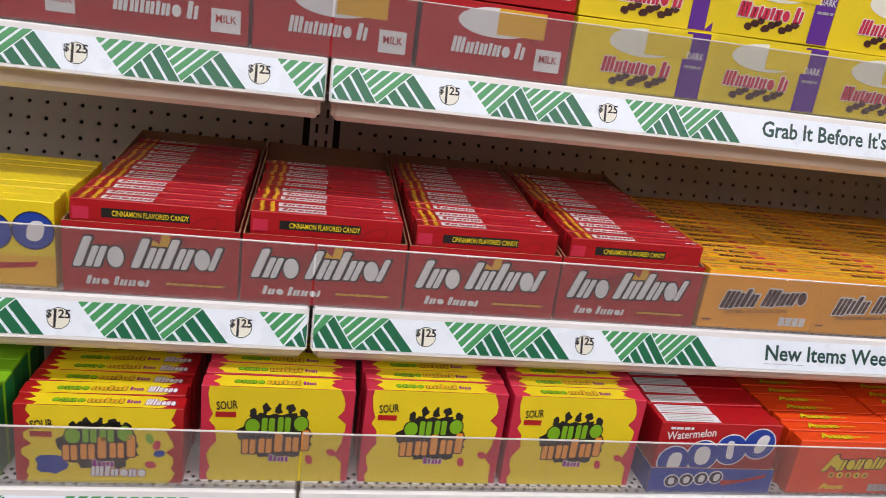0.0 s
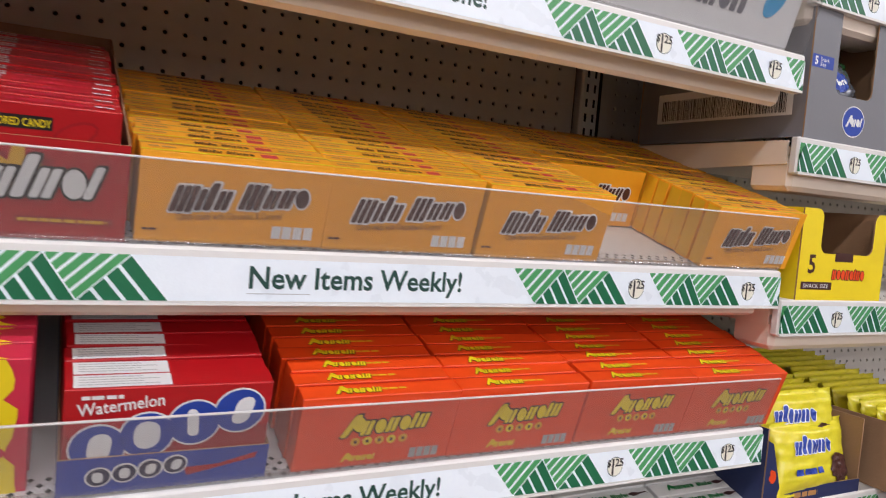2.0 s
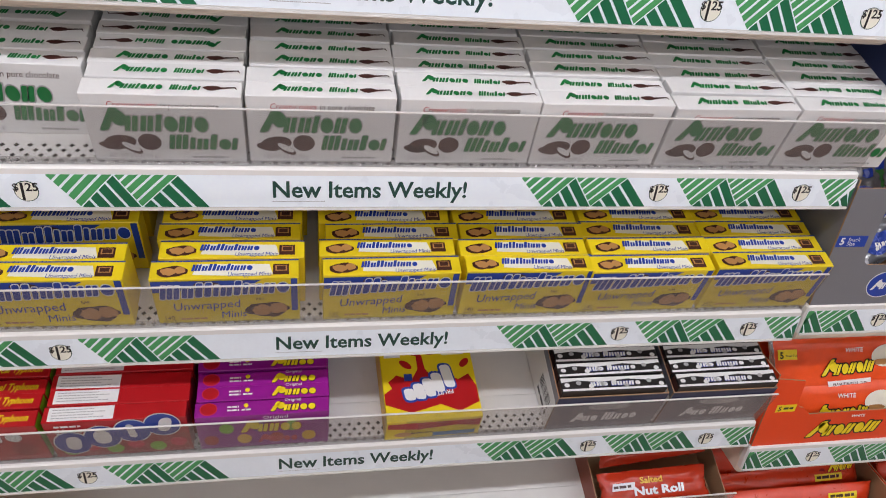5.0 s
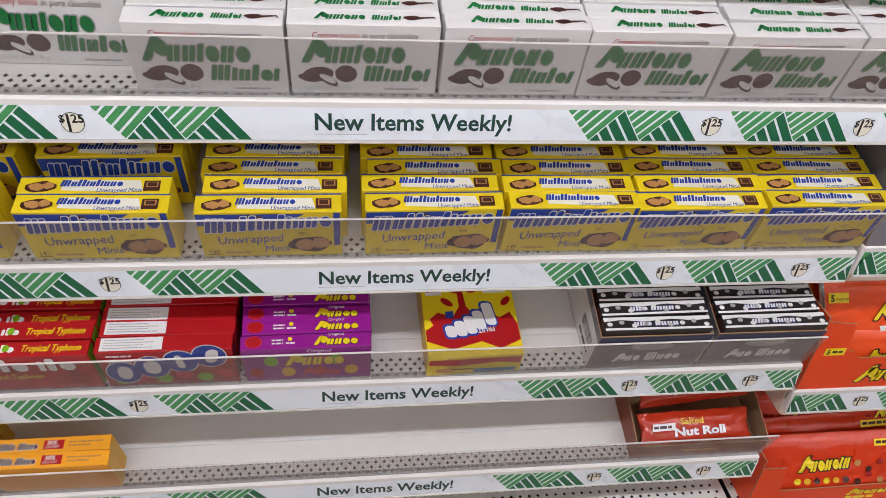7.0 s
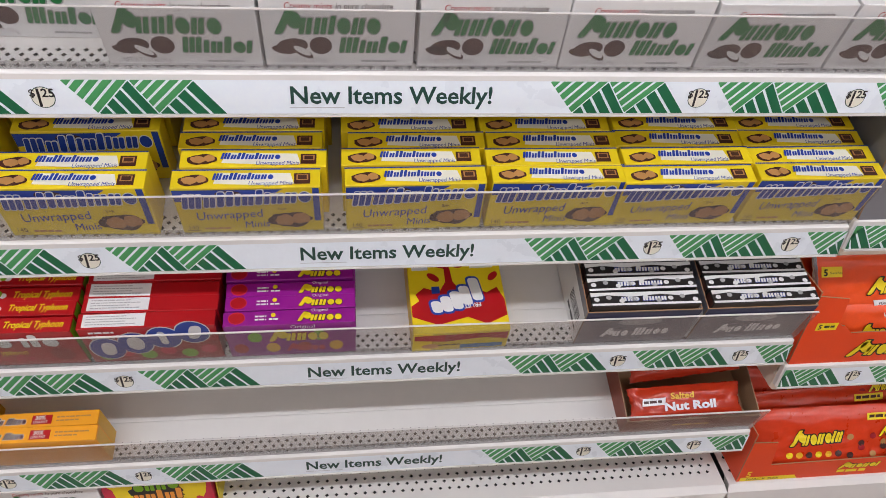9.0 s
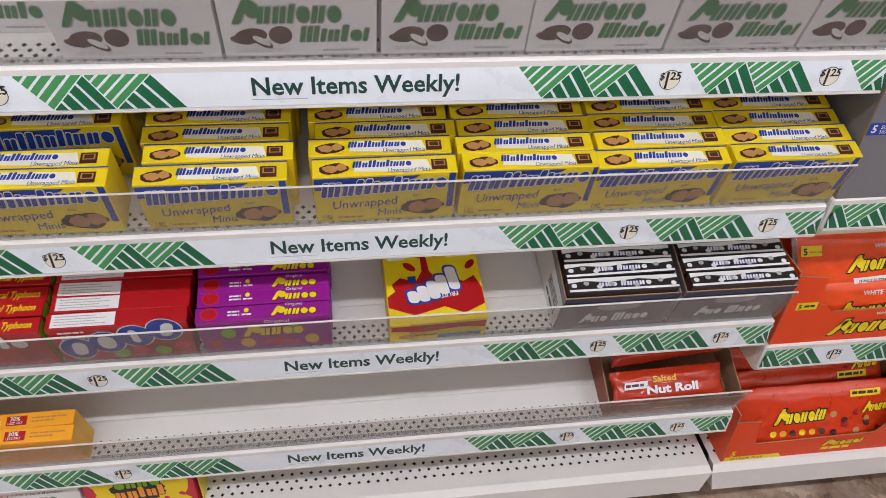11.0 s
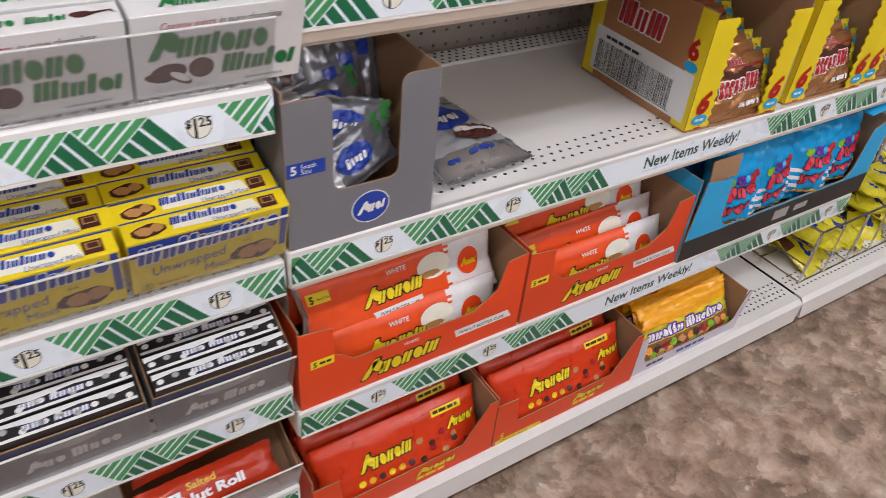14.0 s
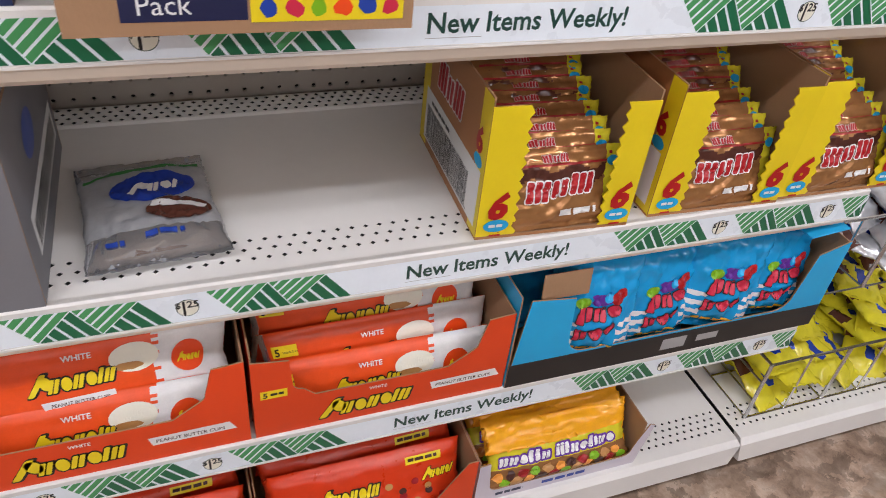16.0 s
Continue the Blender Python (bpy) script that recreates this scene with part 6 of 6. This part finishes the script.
KRAB = pouch("candy_pouch", "amber film pouch of gummy candy", "gummy pouches", 0.272, 0.112, 0.030, [AMBERF, YELLOWF, GOLDF], lambda u, v: 0 if v > 0.62 else (1 if v > 0.36 else 2), ka, 41, 1.2, 0.05, 38, 26)
FLAP = pouch("candy_pouch", "folded top of an amber gummy pouch", "gummy pouches", 0.170, 0.062, 0.016, [AMBERF, YELLOWF], lambda u, v: 0, None, 43, 2.0, 0.06, 26, 14)
for j in range(3):
    KRAB.at(kbase @ stand((0.004, -0.006, 0.004)[j], 0.044 + 0.050 * j, (0.058, 0.066, 0.074)[j], 30 + 8 * j, (1, -3, 4)[j], (0, 2, -3)[j]))
for j, (x, y, z, turn) in enumerate(((-0.050, 0.052, 0.098, 3), (0.050, 0.086, 0.108, -5), (-0.055, 0.112, 0.110, 8), (0.055, 0.142, 0.118, 2), (-0.040, 0.170, 0.116, -6))):
    FLAP.at(kbase @ pose(x, y, z, 24 + 4 * j, (6, -5, 4, -6, 3)[j], turn))

# upper shelves of this bay: only their ends show
YC = Kind("display_carton", "yellow card carton with a window cut in its front", "display carton",
          open_carton(0.180, 0.28, 0.120, notch(0.180, 0.120, 0.120, -0.050, 0.062, 0.062), YELLOW), (), "yellow cartons")
fv = Art()
fv.words("5", -0.073, 0.036, 0.034, BROWN, 1, 0.02)
fv.rect(-0.083, 0.014, -0.020, 0.024, BROWN, 1)
fv.words("SNACK SIZE", -0.079, 0.0163, 0.0075, WHITE, 2, 0.0, width=0.052)
fv.fine(-0.018, 0.052, 0.045, 0.012, BROWN, 1, 6)
fv.mark("noonoino", -0.022, 0.028, 0.07, 0.018, ORANGE, BROWN, None, 1, 0.1)
for deck, x in ((T3, 0.122), (T1, 0.115), (T1, 0.305)):
    c = YC.at(deck @ pose(x, 0.010, 0))
    part("front_print", fv.mesh("front_print", FRONT), c, "brown figure five and orange wordmark shapes")

NAVYC = card("carton_navy", (0.02, 0.035, 0.12), 0.5)
nv = Art()
nv.splat(-0.088, 0.04, 0.008, 0.012, ORANGE, 1, 16, 3, 0.4)
nv.fine(-0.04, 0.006, 0.05, 0.007, TAN, 1, 4)
NC = Kind("display_carton", "navy and brown card carton of yellow candy pouches", "display carton",
          open_carton(0.205, 0.30, 0.105, [(-0.1025, 0), (0.1025, 0), (0.1025, 0.018), (-0.070, 0.020), (-0.092, 0.085), (-0.1025, 0.09)], NAVYC), (("front_print", nv.mesh("front_print", FRONT), ""),))
nbase = T4 @ pose(0.118, 0.012, 0)
NC.at(nbase)
ya = Art()
ya.mark("nTinno", -0.05, 0.005, 0.085, 0.024, BLUE, WHITE, None, 1, 0.2)
ya.splat(0.055, -0.02, 0.03, 0.024, BROWN, 1, 16, 3, 0.3)
ya.fine(-0.05, -0.022, 0.06, 0.008, BLUE)
YB = pouch("candy_pouch", "yellow film pouch of peanut crisp candy", "yellow pouches", 0.165, 0.098, 0.022, [YELLOWF], lambda u, v: 0, ya, 51, 1.2)
for j in range(13):
    YB.at(nbase @ stand(0.006 * (-1) ** j, 0.026 + 0.020 * j, 0.052 if j == 0 else 0.088 + 0.0015 * j, 16, (3, -4, 2, -2, 4, -3, 2)[j % 7]))
for j in range(13):
    YB.at(T4 @ pose(0.372, -0.008, 0.003) @ stand(0.004 * (-1) ** j, 0.030 + 0.022 * j, 0.056 + 0.003 * j, 14, (-3, 4, -2, 2, -4, 3, -2)[j % 7]))

# brown shipper tray whose edge overhangs the fourth shelf
ct2 = Art()
ct2.rect(-0.085, 0.010, 0.000, 0.040, NAVY, 1)
ct2.words("Pack", -0.075, 0.015, 0.020, WHITE, 2, 0.0)
ct2.rect(0.002, 0.008, 0.115, 0.080, YELLOW, 1)
for k in range(6):
    ct2.splat(0.015 + 0.018 * k, 0.018, 0.008, 0.008, (BLUE, PINK, LIME, ORANGE)[k % 4], 2, 10, k)
SH = Kind("shipper_tray", "brown cardboard shipper tray with a yellow label", "cardboard tray", tray_body(0.246, 0.36, 0.10, 0.10, BOARD),
          (("front_print", ct2.mesh("front_print", FRONT), "navy and yellow label"),))
SH.at(T4 @ pose(0.3785, -0.058, 0.001, 0, 0, -1))

# ---- the far bay: wire basket on the base, wire rack above ----
YMINI = pouch("candy_pouch", "small yellow film pouch of candy bars", "mini pouches", 0.100, 0.150, 0.026, [YELLOWF, BLUEF, BROWNFILM],
              lambda u, v: 1 if 0.42 < u < 0.66 and 0.22 < v < 0.72 else (2 if u < 0.3 and 0.5 < v < 0.75 else 0), None, 61, 1.6, 0.06, 14, 16)
SMINI = pouch("candy_pouch", "small silver film pouch of candy bars", "mini pouches", 0.105, 0.150, 0.028, [SILVER2, BLUEF, BROWNFILM],
              lambda u, v: 1 if 0.4 < u < 0.55 and 0.3 < v < 0.6 else (2 if u > 0.75 and v < 0.3 else 0), None, 62, 2.0, 0.06, 14, 16)


def basket(x0, x1, y0, y1, z0, z1, label):
    """A wire basket: rim, floor wires, uprights."""
    root = tagged(new("wire_basket", Solid().wire((x0, y0, z1), (x1, y0, z1), 0.003, CHROME).wire((x0, y1, z1), (x1, y1, z1), 0.003, CHROME)
                      .wire((x0, y0, z1), (x0, y1, z1), 0.003, CHROME).wire((x1, y0, z1), (x1, y1, z1), 0.003, CHROME).mesh("rim")), label, "wire basket", "wire baskets")
    n = int((x1 - x0) / 0.09)
    for k in range(n + 1):
        x = x0 + (x1 - x0) * k / n
        s = Solid().wire((x, y0, z1), (x, y0, z0), 0.0022 if k % 2 else 0.0034, CHROME).wire((x, y0, z0), (x, y1, z0), 0.0018, CHROME)
        part("wire", s.mesh("wire"), root)
    for k in range(4):
        y = y0 + (y1 - y0) * k / 3
        part("wire", Solid().wire((x0, y, z0), (x1, y, z0), 0.002, CHROME).mesh("wire"), root)
    for k in range(2):
        z = z0 + (z1 - z0) * (k + 1) / 3
        part("wire", Solid().wire((x0, y0, z), (x0, y1, z), 0.002, CHROME).mesh("wire"), root)
    return root


basket(2.475, 3.50, 0.035, 0.36, 0.142, 0.285, "chrome wire basket heaped with yellow candy pouches")
basket(2.480, 3.50, 0.080, 0.38, 0.395, 0.560, "chrome wire basket heaped with silver candy pouches")
rng = random.Random(77)
for k in range(66):
    x, y = rng.uniform(2.54, 3.20), rng.uniform(0.105, 0.30)
    layer = k % 3
    YMINI.at(pose(x, y, 0.152 + 0.030 * layer + rng.uniform(0, 0.008) + 0.10 * max(0, y - 0.12), rng.uniform(-8, 26), rng.uniform(-14, 14), rng.uniform(-45, 45)))
for k in range(48):
    x, y = rng.uniform(2.55, 3.20), rng.uniform(0.155, 0.32)
    layer = k % 4
    SMINI.at(pose(x, y, 0.405 + 0.034 * layer + rng.uniform(0, 0.008) + 0.10 * max(0, y - 0.16), rng.uniform(-8, 30), rng.uniform(-16, 16), rng.uniform(-55, 55)))

join_behind()
